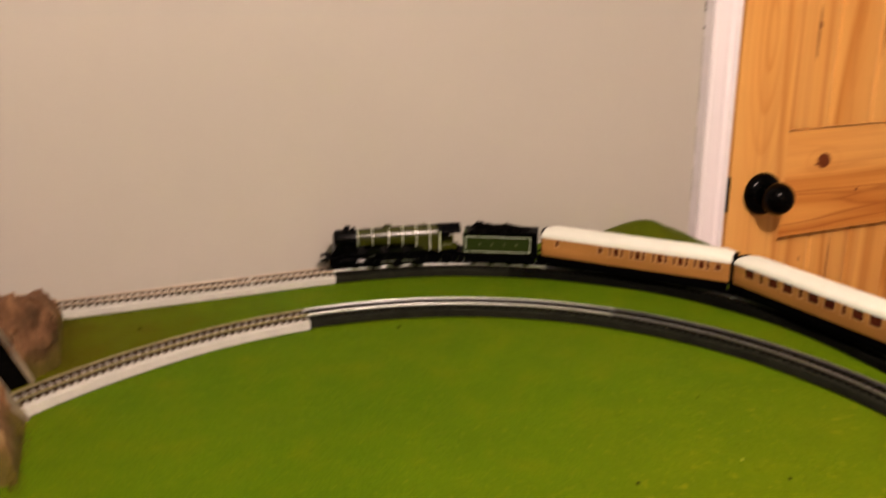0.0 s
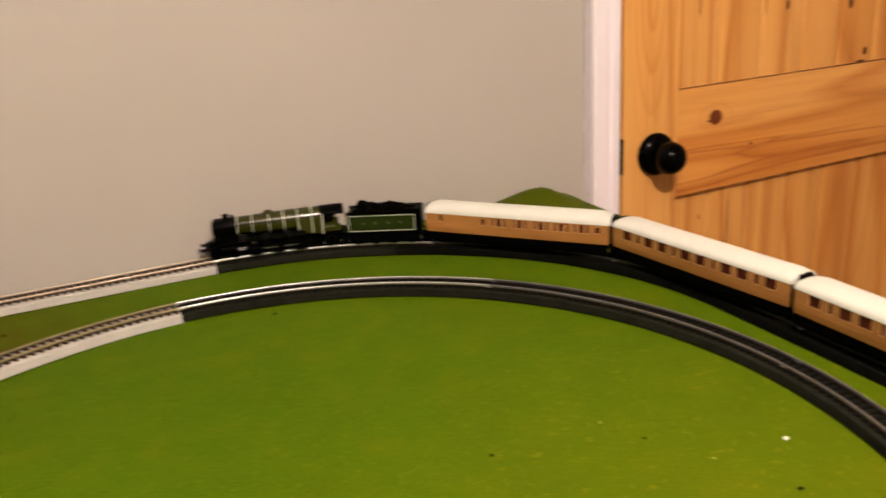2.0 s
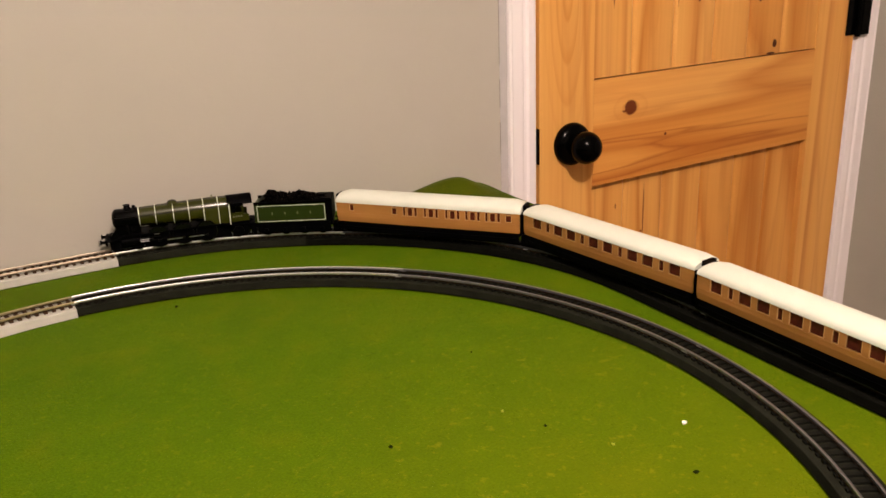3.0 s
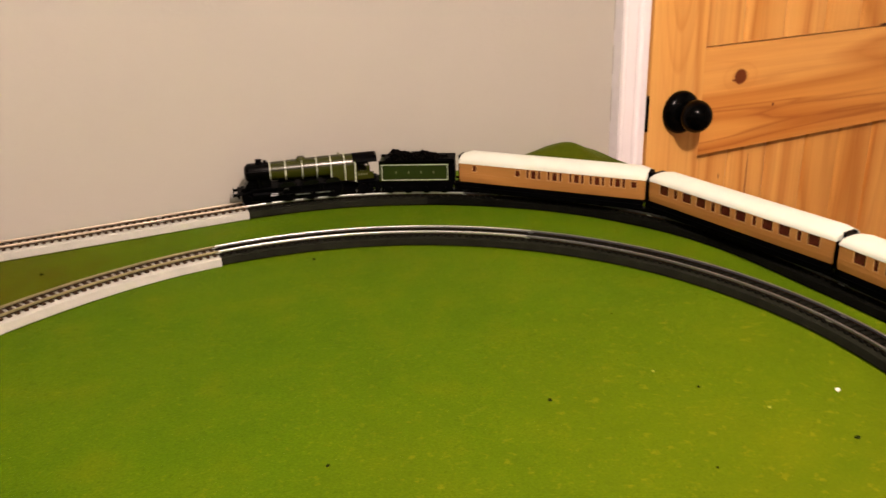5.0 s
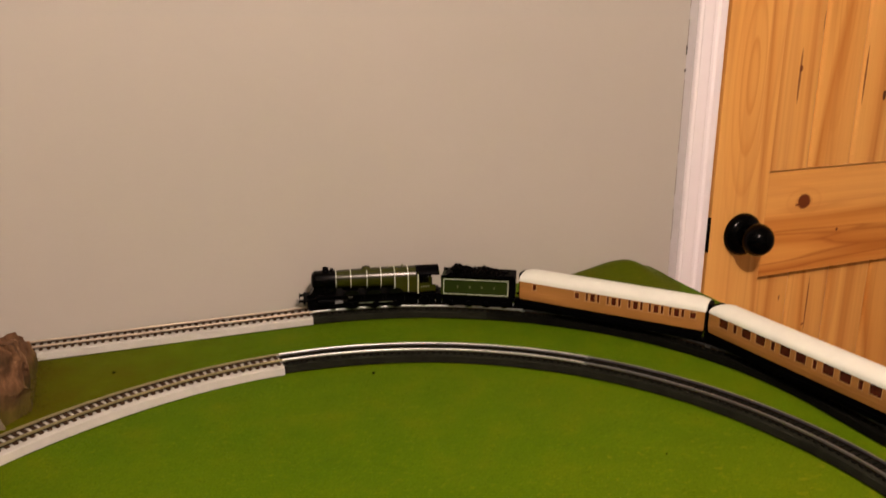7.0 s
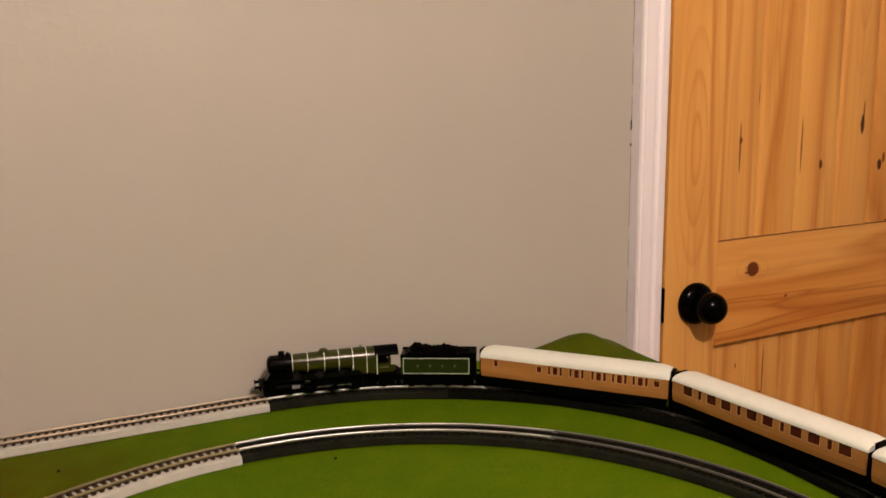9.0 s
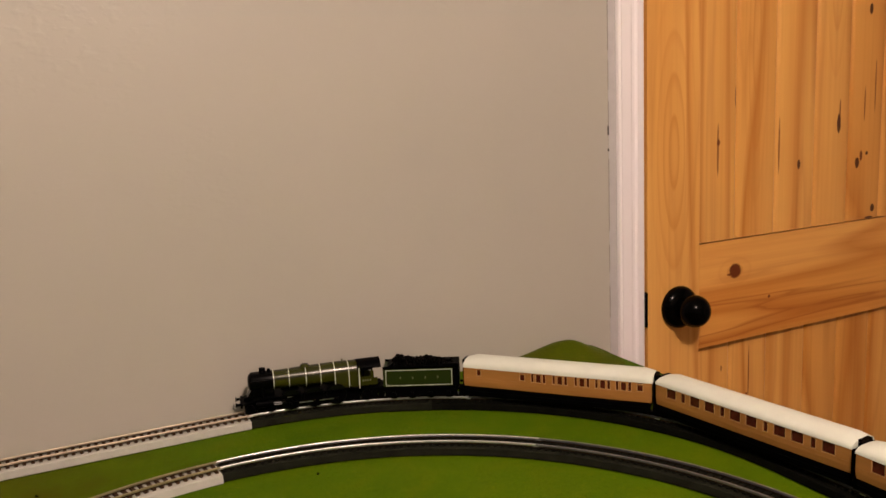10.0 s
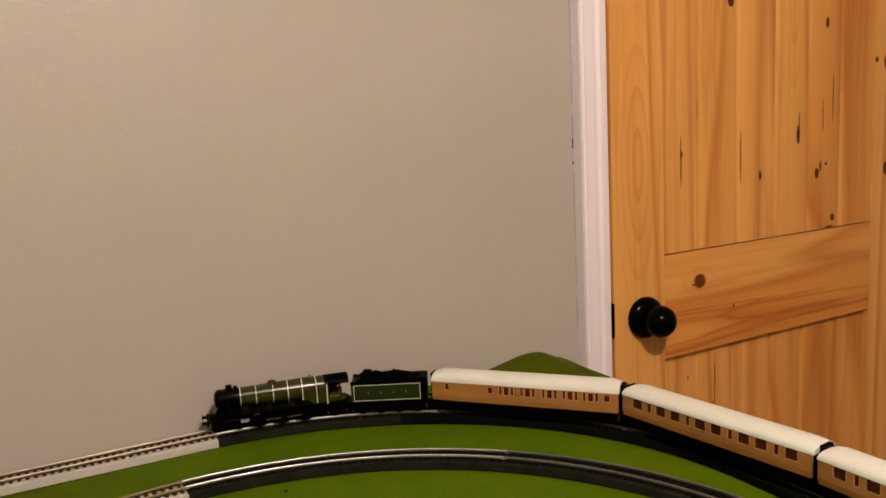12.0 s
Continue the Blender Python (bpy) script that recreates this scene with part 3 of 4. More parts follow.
# ---- the door ----
def door():
    d = tagged(empty("door_1"), "closed knotty pine plank door with black knob", "door", kind="structure")
    y0, y1 = DOOR_Y, DOOR_Y + 0.040
    bot = FLOOR + 0.006
    pl, pr = 0.912, 1.447

    def timber(name, x0, x1, z0, z1, mat):
        part(name, boxes((x0, x1, y0, y1, z0, z1), bevel=0.0012), mat, d)

    def low(x):
        return 0.8195 + 0.0055 * (x - pl) / (pr - pl)
    timber("stile", DOOR_L, pl, bot, DOOR_TOP, M_PINE_Z)
    timber("stile", pr, DOOR_R, bot, DOOR_TOP, M_PINE_Z)
    part("lock_rail", prism([(pl, low(pl)), (pr, low(pr)), (pr, 1.0000), (pl, 0.9980)], "y", y0, y1), M_PINE_X, d)
    timber("top_rail", pl, pr, DOOR_TOP - 0.115, DOOR_TOP, M_PINE_X)
    timber("bottom_rail", pl, pr, bot, bot + 0.20, M_PINE_X)
    edges = (pl, 0.9945, 1.085, 1.180, 1.2665, 1.355, pr)
    for top in (True, False):
        for i, (a, b) in enumerate(zip(edges, edges[1:])):
            yy, w = y0 + (0.0022 if top else 0.0125), 0.0052
            # tongue-and-groove board with a chamfer along each long edge
            outline = [(a + 0.0002, yy + 0.0044), (a + 0.0010, yy + 0.0032), (a + w, yy + 0.0003), (a + w + 0.0015, yy)] if i else [(a + 0.0002, yy)]
            outline += [(b - w - 0.0010, yy), (b - w + 0.0005, yy + 0.0003), (b - 0.0012, yy + 0.0032), (b - 0.0002, yy + 0.0044)] if i < 5 else [(b - 0.0002, yy)]
            outline += [(b - 0.0002, y1 - 0.004), (a + 0.0002, y1 - 0.004)]
            z0, z1 = (1.0004 + 0.0014 * i / 5, DOOR_TOP - 0.1162) if top else (bot + 0.2012, low(a) - 0.0042)
            part("plank", prism(outline, "z", z0, z1), M_PINE_Z, d, smooth=True)
    k = (0.8655, 0.900)
    axis = Matrix.Translation((k[0], y0, k[1])) @ pose(0, 0, 0, 90, 0, 0)
    rose = part("rose", lathe([(0.0, 0.0345), (0.004, 0.0355), (0.009, 0.0345), (0.013, 0.0315), (0.0165, 0.0265), (0.019, 0.0195), (0.021, 0.0130)], axis, 36), M_IRON, d, "round black knob rose", True)
    ball = [(0.012, 0.0125), (0.018, 0.0130), (0.0205, 0.0150)] + [(0.0405 - 0.025 * math.cos(a), 0.0265 * math.sin(a)) for a in [radians(v) for v in range(38, 176, 12)]]
    part("knob", lathe(ball, axis, 36), M_IRON, d, "round black door knob", True)
    part("latch_plate", boxes((DOOR_L - 0.0026, DOOR_L - 0.0002, y0 - 0.0006, y0 + 0.020, 0.874, 0.932)), M_IRON, d, "black latch plate in the door edge")
    for z0 in (1.018, 1.66, 0.12):
        h = part("hinge", boxes((1.530, 1.5555, y0 - 0.0022, y0 + 0.001, z0, z0 + 0.10), (1.5615, 1.585, y0 - 0.012, y0 - 0.0075, z0, z0 + 0.10), bevel=0.001), M_IRON, d, "black butt hinge")
        part("pin", cyls(((1.5585, y0 - 0.006, z0 - 0.003), (1.5585, y0 - 0.006, z0 + 0.103), 0.0055), seg=14), M_IRON, h, smooth=True)


door()


# ---- the layout table ----
BX0, BX1, BY0 = -1.74, 0.695, 0.19
table = tagged(empty("layout_table", pose(-0.48, 0.8, FLOOR)), "model railway table with a green flocked top", "table")
back = Matrix.Translation((0.48, -0.8, -FLOOR))


def tpart(name, bm, mat, label="", smooth=False):
    bm.transform(back)
    return part(name, bm, mat, table, label, smooth)


def turf_top():
    bm = bmesh.new()
    nx, ny = 150, 76
    vs = [[None] * (ny + 1) for _ in range(nx + 1)]
    for i in range(nx + 1):
        for j in range(ny + 1):
            x, y = BX0 + (BX1 - BX0) * i / nx, BY0 + (N_ - 0.002 - BY0) * j / ny
            vs[i][j] = bm.verts.new((x, y, BOARD + 0.0007 * (noise.noise((x * 9, y * 9, 3)) - 0.6)))
    for i in range(nx):
        for j in range(ny):
            bm.faces.new((vs[i][j], vs[i + 1][j], vs[i + 1][j + 1], vs[i][j + 1]))
    r = bmesh.ops.extrude_face_region(bm, geom=list(bm.faces))
    for v in r["geom"]:
        if isinstance(v, bmesh.types.BMVert):
            v.co.z = BOARD - 0.008
    return bm


tpart("turf", turf_top(), M_GRASS, "green flocked scenic surface", True)
tpart("deck", boxes((BX0, BX1, BY0, N_ - 0.002, BOARD - 0.026, BOARD - 0.008)), M_PINE_X, "plywood deck")
for y in (BY0 + 0.02, N_ - 0.05):
    tpart("frame_rail", boxes((BX0 + 0.02, BX1 - 0.02, y, y + 0.03, BOARD - 0.09, BOARD - 0.026)), M_PINE_X)
for x in (BX0 + 0.03, BX1 - 0.08):
    for y in (BY0 + 0.05, N_ - 0.10):
        tpart("leg", boxes((x, x + 0.045, y, y + 0.045, FLOOR, BOARD - 0.026)), M_PINE_Z)

# fibres of flock standing on the turf
def fibres(count):
    rnd = np.random.default_rng(7)
    x, y = rnd.uniform(-0.36, 0.69, count), rnd.uniform(0.50, 1.40, count)
    lean, turn = rnd.uniform(0.0, 1.25, count), rnd.uniform(0, 2 * math.pi, count)
    size, wide = rnd.uniform(0.0009, 0.0021, count), rnd.uniform(0.00018, 0.00034, count)
    dx, dy = np.cos(turn), np.sin(turn)
    foot = np.full(count, BOARD - 0.0009)
    a = np.stack([x - dy * wide, y + dx * wide, foot], 1)
    b = np.stack([x + dy * wide, y - dx * wide, foot], 1)
    c = np.stack([x + dx * size * np.sin(lean), y + dy * size * np.sin(lean), foot + size * np.cos(lean)], 1)
    me = bpy.data.meshes.new("flock_fibres")
    me.from_pydata(np.stack([a, b, c], 1).reshape(-1, 3).tolist(), [], np.arange(count * 3).reshape(-1, 3).tolist())
    me.materials.append(M_FLOCK)
    tagged(new("flock_fibres", me), "short green flock fibres standing on the layout", "grass", kind="stuff")


fibres(90000)

# ---- hill in the corner ----
def hill_height(x, y):
    h = 0.022 * math.exp(-(((x - 0.641) / (0.072 if x < 0.641 else 0.036)) ** 2) - (((y - 1.385) / 0.050) ** 2))
    return h + 0.003 * noise.noise((x * 22, y * 22, 1)) * min(1, h * 40)


def hill():
    bm = bmesh.new()
    n = 40
    x0, x1, y0, y1 = 0.475, BX1 - 0.001, 1.16, N_ - 0.003
    vs = []
    for i in range(n + 1):
        vs.append([bm.verts.new((x, y, BOARD - 0.001 + hill_height(x, y))) for x, y in ((x0 + (x1 - x0) * i / n, y0 + (y1 - y0) * j / n) for j in range(n + 1))])
    for i in range(n):
        for j in range(n):
            bm.faces.new((vs[i][j], vs[i + 1][j], vs[i + 1][j + 1], vs[i][j + 1]))
    r = bmesh.ops.extrude_face_region(bm, geom=list(bm.faces))
    for v in r["geom"]:
        if isinstance(v, bmesh.types.BMVert):
            v.co.z = BOARD - 0.004
    return bm


tagged(part("hill", hill(), M_HILL, smooth=True), "smooth green flocked hill in the corner by the door", "model hill")


# ---- track ----
def underlay(line, s0, s1, mat, label, w=0.0168):
    g, h = (0.0020, 0.0012) if mat is not M_CARD else (0.0008, 0.0003)
    prof = [(-w + g, BOARD - 0.001), (-w + g, BOARD + h), (-w - 0.0006, BOARD + h + 0.0003), (-w + 0.0006, BOARD + BED - 0.0006), (-w + 0.0012, BOARD + BED), (w - 0.0012, BOARD + BED), (w - 0.0006, BOARD + BED - 0.0006), (w + 0.0006, BOARD + h + 0.0003), (w - g, BOARD + h), (w - g, BOARD - 0.001)]
    return tagged(part("track_underlay", sweep(line, s0, s1, 0.012, prof), mat), label, "track underlay", "track underlays")


def rails_for(line, s0, s1, label):
    tr = tagged(empty("model_track", pose(*line((s0 + s1) / 2)[0], BOARD + BED)), label, "model track", "track sections")
    inv = tr.matrix_basis.inverted()
    z0, z1 = BOARD + BED + 0.0022, RAIL
    old = line is inner and s1 < 0
    for u in (-0.0088, 0.0088):
        a, w = 0.0009, 0.0013
        prof = [(u - w, z0), (u + w, z0), (u + w, z0 + 0.0006), (u + a * 0.5, z0 + 0.0009), (u + a * 0.5, z1 - 0.0014), (u - a * 0.5, z1 - 0.0014), (u - a * 0.5, z0 + 0.0009), (u - w, z0 + 0.0006)]
        bm = sweep(line, s0 + 0.0002, s1 - 0.0002, 0.006, prof)
        bm.transform(inv)
        web = part("rail", bm, M_WEB, tr, "dark brown rail side", smooth=True)
        a = 0.0012
        turn = [radians(8 + 82 * i / 5) for i in range(6)]
        shoulder = [(a - 0.0008 + 0.0008 * math.cos(v), z1 - 0.0008 + 0.0008 * math.sin(v)) for v in turn]
        prof = [(u + a * 0.9, z1 - 0.0024)] + [(u + p, q) for p, q in shoulder] + [(u - p, q) for p, q in shoulder[::-1]] + [(u - a * 0.9, z1 - 0.0024)]
        bm = sweep(line, s0 + 0.0002, s1 - 0.0002, 0.006, prof)
        bm.transform(inv)
        # outer heads past 0.3 carry the coaches' shade in their colour
        part("rail_head", bm, M_RAIL_OLD if old else M_RAIL_TAN if s1 < 0.03 else M_RAIL_SHADE if line is outer and s0 > 0.3 else M_RAIL_DIM if s0 > 0.3 else M_RAIL, web, "tarnished rail head" if old else "bright metal rail head", smooth=True)
        bm = bmesh.new()
        p, t = line(s1)
        side = Vector((t.y, -t.x))
        q = p + side * u
        m = Matrix.Translation((q.x, q.y, (z0 + z1) / 2)) @ Matrix.Rotation(math.atan2(t.y, t.x), 4, "Z")
        box(bm, -0.0032, 0.0032, -0.0012, 0.0012, -0.0017, -0.0002)
        bm.transform(inv @ m)
        part("joiner", bm, M_RAIL, tr, "bright metal rail joiner")
    return tr


def sleeper_mesh(mat):
    bm = bmesh.new()
    box(bm, -0.0019, 0.0019, -0.0118, 0.0118, 0, 0.0020)
    for y in (-0.0088, 0.0088):
        box(bm, -0.0012, 0.0012, y - 0.0022, y + 0.0022, 0.0022, 0.0026)
    return finish("sleeper", bm, mat)


def sleepers_for(tr, line, s0, s1, me):
    n = int((s1 - s0) / 0.0084)
    rnd = random.Random(int(abs(s0) * 977))
    for i in range(n):
        p, t = line(s0 + (s1 - s0) * (i + 0.5) / n)
        ob = new("sleeper", me)
        ob.parent = tr
        ob.matrix_basis = tr.matrix_basis.inverted() @ Matrix.Translation((p.x, p.y, BOARD + BED)) @ Matrix.Rotation(math.atan2(t.y, t.x) + rnd.uniform(-0.012, 0.012), 4, "Z")


OUT_JOINT, INN_JOINT = 0.022, -0.012
for line, cuts, mat, label, w in (
        (outer, (-1.80, -0.755, -0.085, OUT_JOINT), M_CARD, "white card underlay beneath the track along the wall", 0.0198),
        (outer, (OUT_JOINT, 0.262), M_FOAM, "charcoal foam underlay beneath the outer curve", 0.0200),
        # from here the underlay's colour also holds the coaches' shade
        (outer, (0.262, 0.86, 1.35), M_FOAM_SHADE, "black foam underlay with the coaches' shade in its colour", 0.0200),
        (inner, (-1.10, -0.345, INN_JOINT), M_CARD, "white card underlay beneath the inner curve", 0.0202),
        (inner, (INN_JOINT, 0.35, 0.70, 1.30), M_FOAM, "charcoal foam underlay beneath the inner curve", 0.0182)):
    for a, b in zip(cuts, cuts[1:]):
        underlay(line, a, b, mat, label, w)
SECTIONS = []
# outer joints at 0.56 and 0.82 put bright joiners where the rail glints
for line, cuts in ((outer, (-1.80, -1.09, -0.755, -0.42, -0.085, 0.022, 0.31, 0.56, 0.82, 1.08, 1.35)), (inner, (-1.10, -0.72, -0.345, -0.012, 0.35, 0.70, 1.05, 1.30))):
    for a, b in zip(cuts, cuts[1:]):
        straight = line is outer and b <= 0
        SECTIONS.append((rails_for(line, a, b, ("straight" if straight else "curved") + " nickel silver model track on brown sleepers"), line, a, b))


# ---- vehicles ----
def place(line, s, half):
    """Pose on the line for a vehicle whose wheels stand half a wheelbase either side of s; its front looks back along the line."""
    a, b = line(s - half)[0], line(s + half)[0]
    c, d = (a + b) / 2, a - b
    return Matrix.Translation((c.x, c.y, RAIL)) @ Matrix.Rotation(math.atan2(d.y, d.x), 4, "Z")


def wheel(parent, x, y, r, spokes=0, mat=None):
    out = 1 if y > 0 else -1
    rim = bmesh.new()
    cyl(rim, (x, y - out * 0.0011, r), (x, y + out * 0.0011, r), r, seg=28)
    cyl(rim, (x, y - out * 0.0016, r), (x, y - out * 0.0011, r), r + 0.0009, seg=28)
    w = part("wheel", rim, mat or M_BLACK, parent, smooth=True)
    bm = bmesh.new()
    n = 30
    lo = [[bm.verts.new((x + rr * math.cos(2 * math.pi * i / n), y + out * d, r + rr * math.sin(2 * math.pi * i / n))) for i in range(n)] for rr, d in ((r, 0.0012), (r * 0.90, 0.0014))]
    for i in range(n):
        bm.faces.new((lo[0][i], lo[0][(i + 1) % n], lo[1][(i + 1) % n], lo[1][i]))
    part("tyre", bm, M_TYRE, w, "dull dark steel tyre")


def locomotive(m):
    L = tagged(empty("steam_locomotive", m), "apple green steam locomotive model with black smokebox", "model locomotive")
    zc, rb = 0.0386, 0.0131
    # frames, running plate
    part("frame", boxes((-0.088, 0.086, -0.0062, 0.0062, 0.006, 0.0205), (-0.060, 0.046, -0.0098, 0.0098, 0.0025, 0.0200), (0.048, 0.078, -0.0090, 0.0090, 0.0030, 0.0190)), M_BLACK, L)
    plate = [(0.0885, 0.0145), (0.0885, 0.0158), (0.080, 0.0162), (0.068, 0.0205), (-0.050, 0.0212), (-0.062, 0.0178), (-0.092, 0.0178), (-0.092, 0.0158), (-0.063, 0.0158), (-0.051, 0.0195), (0.067, 0.0188), (0.079, 0.0145)]
    part("running_plate", prism([(x, z) for x, z in plate], "y", -0.0168, 0.0168), M_BLACK, L)
    part("buffer_beam", boxes((0.0885, 0.0910, -0.0160, 0.0160, 0.0105, 0.0172), bevel=0.0004), M_BLACK, L)
    for y in (-0.0112, 0.0112):
        b = cyls(((0.091, y, 0.0142), (0.0955, y, 0.0142), 0.0018), ((0.0955, y, 0.0142), (0.0968, y, 0.0142), 0.0031), seg=16)
        part("buffer", b, M_BLACK, L, smooth=True)
    part("coupling_hook", boxes((0.091, 0.100, -0.0008, 0.0008, 0.0085, 0.0100), (0.0985, 0.1000, -0.006, 0.006, 0.0082, 0.0094), (0.0985, 0.1000, -0.0008, 0.0008, 0.0094, 0.0135)), M_STEEL, L, "bright wire tension-lock coupling")
    # boiler
    ax = Matrix.Translation((0, 0, zc)) @ pose(0, 0, 0, 0, 90, 0)
    smoke = part("smokebox", lathe([(0.0485, rb - 0.0008), (0.0745, rb - 0.0008), (0.0762, rb - 0.0012), (0.0772, rb - 0.0024)], ax, 40), M_SMOKE, L, "black smokebox", True)
    part("smokebox_door", lathe([(0.0768, 0.0102), (0.0784, 0.0096), (0.0796, 0.0070), (0.0802, 0.002)], ax, 32), M_SMOKE, smoke, smooth=True)
    part("smokebox_saddle", prism([(0.048, 0.018), (0.048, 0.031), (0.076, 0.031), (0.079, 0.026), (0.084, 0.0185), (0.084, 0.016)], "y", -0.0090, 0.0090), M_SMOKE, smoke)
    for y in (-1, 1):
        part("steam_pipe", cyls(((0.062, y * 0.0112, 0.020), (0.0635, y * 0.0098, 0.0330), 0.0030), seg=14), M_SMOKE, smoke, smooth=True)
        part("lamp_iron", boxes((0.0795, 0.0810, y * 0.0075 - 0.0006, y * 0.0075 + 0.0006, 0.0185, 0.0235)), M_BLACK, smoke)
    boiler = part("boiler", lathe([(-0.030, rb + 0.0009), (-0.016, rb + 0.0006), (0.005, rb + 0.0002), (0.0485, rb - 0.0014)], ax, 48), M_GREEN, L, "apple green boiler", True)
    # firebox: round top with straight sides
    def fire(r, x):
        pts = [(x, -r, 0.0205)] + [(x, r * math.cos(a), zc + r * math.sin(a)) for a in [math.pi - math.pi * i / 24 for i in range(25)]] + [(x, r, 0.0205)]
        return pts
    part("firebox", loft([fire(rb + 0.0009, -0.0292), fire(rb + 0.0009, -0.045), fire(rb + 0.0004, -0.060)]), M_GREEN, L, "apple green firebox", True)
    for x, r in ((0.0478, rb - 0.0010), (0.0285, rb - 0.0005), (0.0073, rb + 0.0004), (-0.0112, rb + 0.0008)):
        part("boiler_band", lathe([(x - 0.00045, r), (x - 0.00045, r + 0.0003), (x + 0.00045, r + 0.0003), (x + 0.00045, r)], ax, 48), M_LINE, boiler, "white lined boiler band", True)
    for x, r in ((-0.0292, rb + 0.0011), (-0.0471, rb + 0.0010)):
        a, b = fire(r + 0.0002, x - 0.00045), fire(r + 0.0002, x + 0.00045)
        part("firebox_band", loft([a, b]), M_LINE, L, "white lined firebox band", True)
    part("chimney", lathe([(0.0, 0.0050), (0.0012, 0.0040), (0.0030, 0.0036), (0.0042, 0.0042), (0.0048, 0.0040)], Matrix.Translation((0.0610, 0, zc + rb - 0.0012)), 24), M_BLACK, L, "short black chimney", True)
    part("dome", lathe([(0.0, 0.0072), (0.0016, 0.0058), (0.0030, 0.0050), (0.0038, 0.0032), (0.0040, 0.0008)], Matrix.Translation((0.0075, 0, zc + rb - 0.0006)), 24), M_GREEN, L, "low green dome", True)
    part("safety_valve", cyls(((-0.041, -0.0025, zc + rb), (-0.041, -0.0025, zc + rb + 0.0032), 0.0011), ((-0.041, 0.0025, zc + rb), (-0.041, 0.0025, zc + rb + 0.0032), 0.0011), seg=12), M_GOLD, L)
    part("whistle", cyls(((0.0530, 0, zc + rb - 0.001), (0.0530, 0, zc + rb + 0.0018), 0.0022), seg=12), M_BLACK, L)
    for y in (-1, 1):
        part("handrail", cyls(((-0.050, y * 0.0133, zc + 0.0045), (0.076, y * 0.0127, zc + 0.0040), 0.0003), seg=8), M_TYRE, L)
        # splashers over the driving wheels
        for x in (0.0276, -0.0012, -0.0300):
            pts = [(x + 0.0106 * math.cos(a), 0.0200 + 0.0074 * math.sin(a)) for a in [math.pi * i / 14 for i in range(15)]]
            y0, y1 = sorted((y * 0.0105, y * 0.0158))
            sp = part("splasher", prism(pts, "y", y0, y1), M_BLACK, L)
            rim = [(x + 0.0097 * math.cos(a), 0.0204 + 0.0063 * math.sin(a)) for a in [math.pi * i / 14 for i in range(15)]]
            ya, yb = sorted((y * 0.0158, y * 0.0160))
            part("splasher_face", prism(rim, "y", ya, yb), M_SPLASH, sp, "dark green splasher face")
        # cylinders and gear
        part("cylinder", cyls(((0.050, y * 0.0125, 0.0122), (0.072, y * 0.0125, 0.0122), 0.0048), ((0.050, y * 0.0130, 0.0178), (0.074, y * 0.0130, 0.0178), 0.0026), seg=18), M_BLACK, L, smooth=True)
        # short bright pieces stand in for glints on the motion; the rest is dull
        for z in (0.0104, 0.0128):
            part("piston_rod", cyls(((0.040, y * 0.0150, z), (0.051, y * 0.0150, z), 0.0006), seg=8), M_STEEL, L, "short steel rod placed as a glint")
        part("crosshead", boxes((0.0345, 0.0400, y * 0.0150 - 0.0012, y * 0.0150 + 0.0012, 0.0096, 0.0134), bevel=0.0004), M_TYRE, L)
        part("slide_bar", boxes((0.026, 0.050, y * 0.0140 - 0.0008, y * 0.0140 + 0.0008, 0.0140, 0.0150)), M_TYRE, L)
        part("valve_link", boxes((0.0265, 0.0330, y * 0.0160 - 0.0006, y * 0.0160 + 0.0006, 0.0178, 0.0190), bevel=0.0002), M_STEEL, L, "steel valve link placed as a glint")
        part("connecting_rod", boxes((-0.0012, 0.0360, y * 0.0160 - 0.0005, y * 0.0160 + 0.0005, 0.0104, 0.0113)), M_TYRE, L, "dull steel connecting rod")
        # only the two glinting lengths of the coupling rod, made bright
        rod = boxes((0.0006, 0.0185, y * 0.0152 - 0.0006, y * 0.0152 + 0.0006, 0.0086, 0.0095), (-0.0258, -0.0076, y * 0.0152 - 0.0006, y * 0.0152 + 0.0006, 0.0086, 0.0095))
        part("coupling_rod", rod, M_ROD_GLINT, L, "coupling rod pieces painted bright as glints")
        for x in (0.0276, -0.0012, -0.0300):
            part("crank_pin", cyls(((x, y * 0.0135, 0.0090), (x, y * 0.0168, 0.0090), 0.0016), seg=12), M_TYRE, L, smooth=True)
        for x in (0.0276, -0.0012, -0.0300):
            wheel(L, x, y * 0.0118, 0.0132)
        for x in (0.079, 0.053):
            wheel(L, x, y * 0.0105, 0.0062)
        wheel(L, -0.069, y * 0.0112, 0.0072)
        part("cab_step", boxes((-0.083, -0.076, y * 0.0150 - 0.0008, y * 0.0150 + 0.0008, 0.004, 0.0160), (-0.084, -0.075, y * 0.0150 - 0.0020, y * 0.0150 + 0.0020, 0.0045, 0.0053)), M_BLACK, L)
        part("front_guard", boxes((0.084, 0.086, y * 0.0090 - 0.0008, y * 0.0090 + 0.0008, 0.002, 0.0150)), M_BLACK, L)
        # cab side with a window and a cut-out behind it
        y0, y1 = sorted((y * 0.0148, y * 0.0158))
        side = bmesh.new()
        for r in ((-0.0775, -0.0595, y0, y1, 0.0215, 0.0330), (-0.0618, -0.0595, y0, y1, 0.0330, 0.0415), (-0.0775, -0.0752, y0, y1, 0.0330, 0.0415),
                  (-0.0835, -0.0775, y0, y1, 0.0215, 0.0305)):
            box(side, *r)
        cs = part("cab_side", side, M_GREEN, L, "apple green cab side")
        part("cab_valance", boxes((-0.0835, -0.0595, y0, y1, 0.0170, 0.0215)), M_BLACK, cs, "black strip below the cab side")
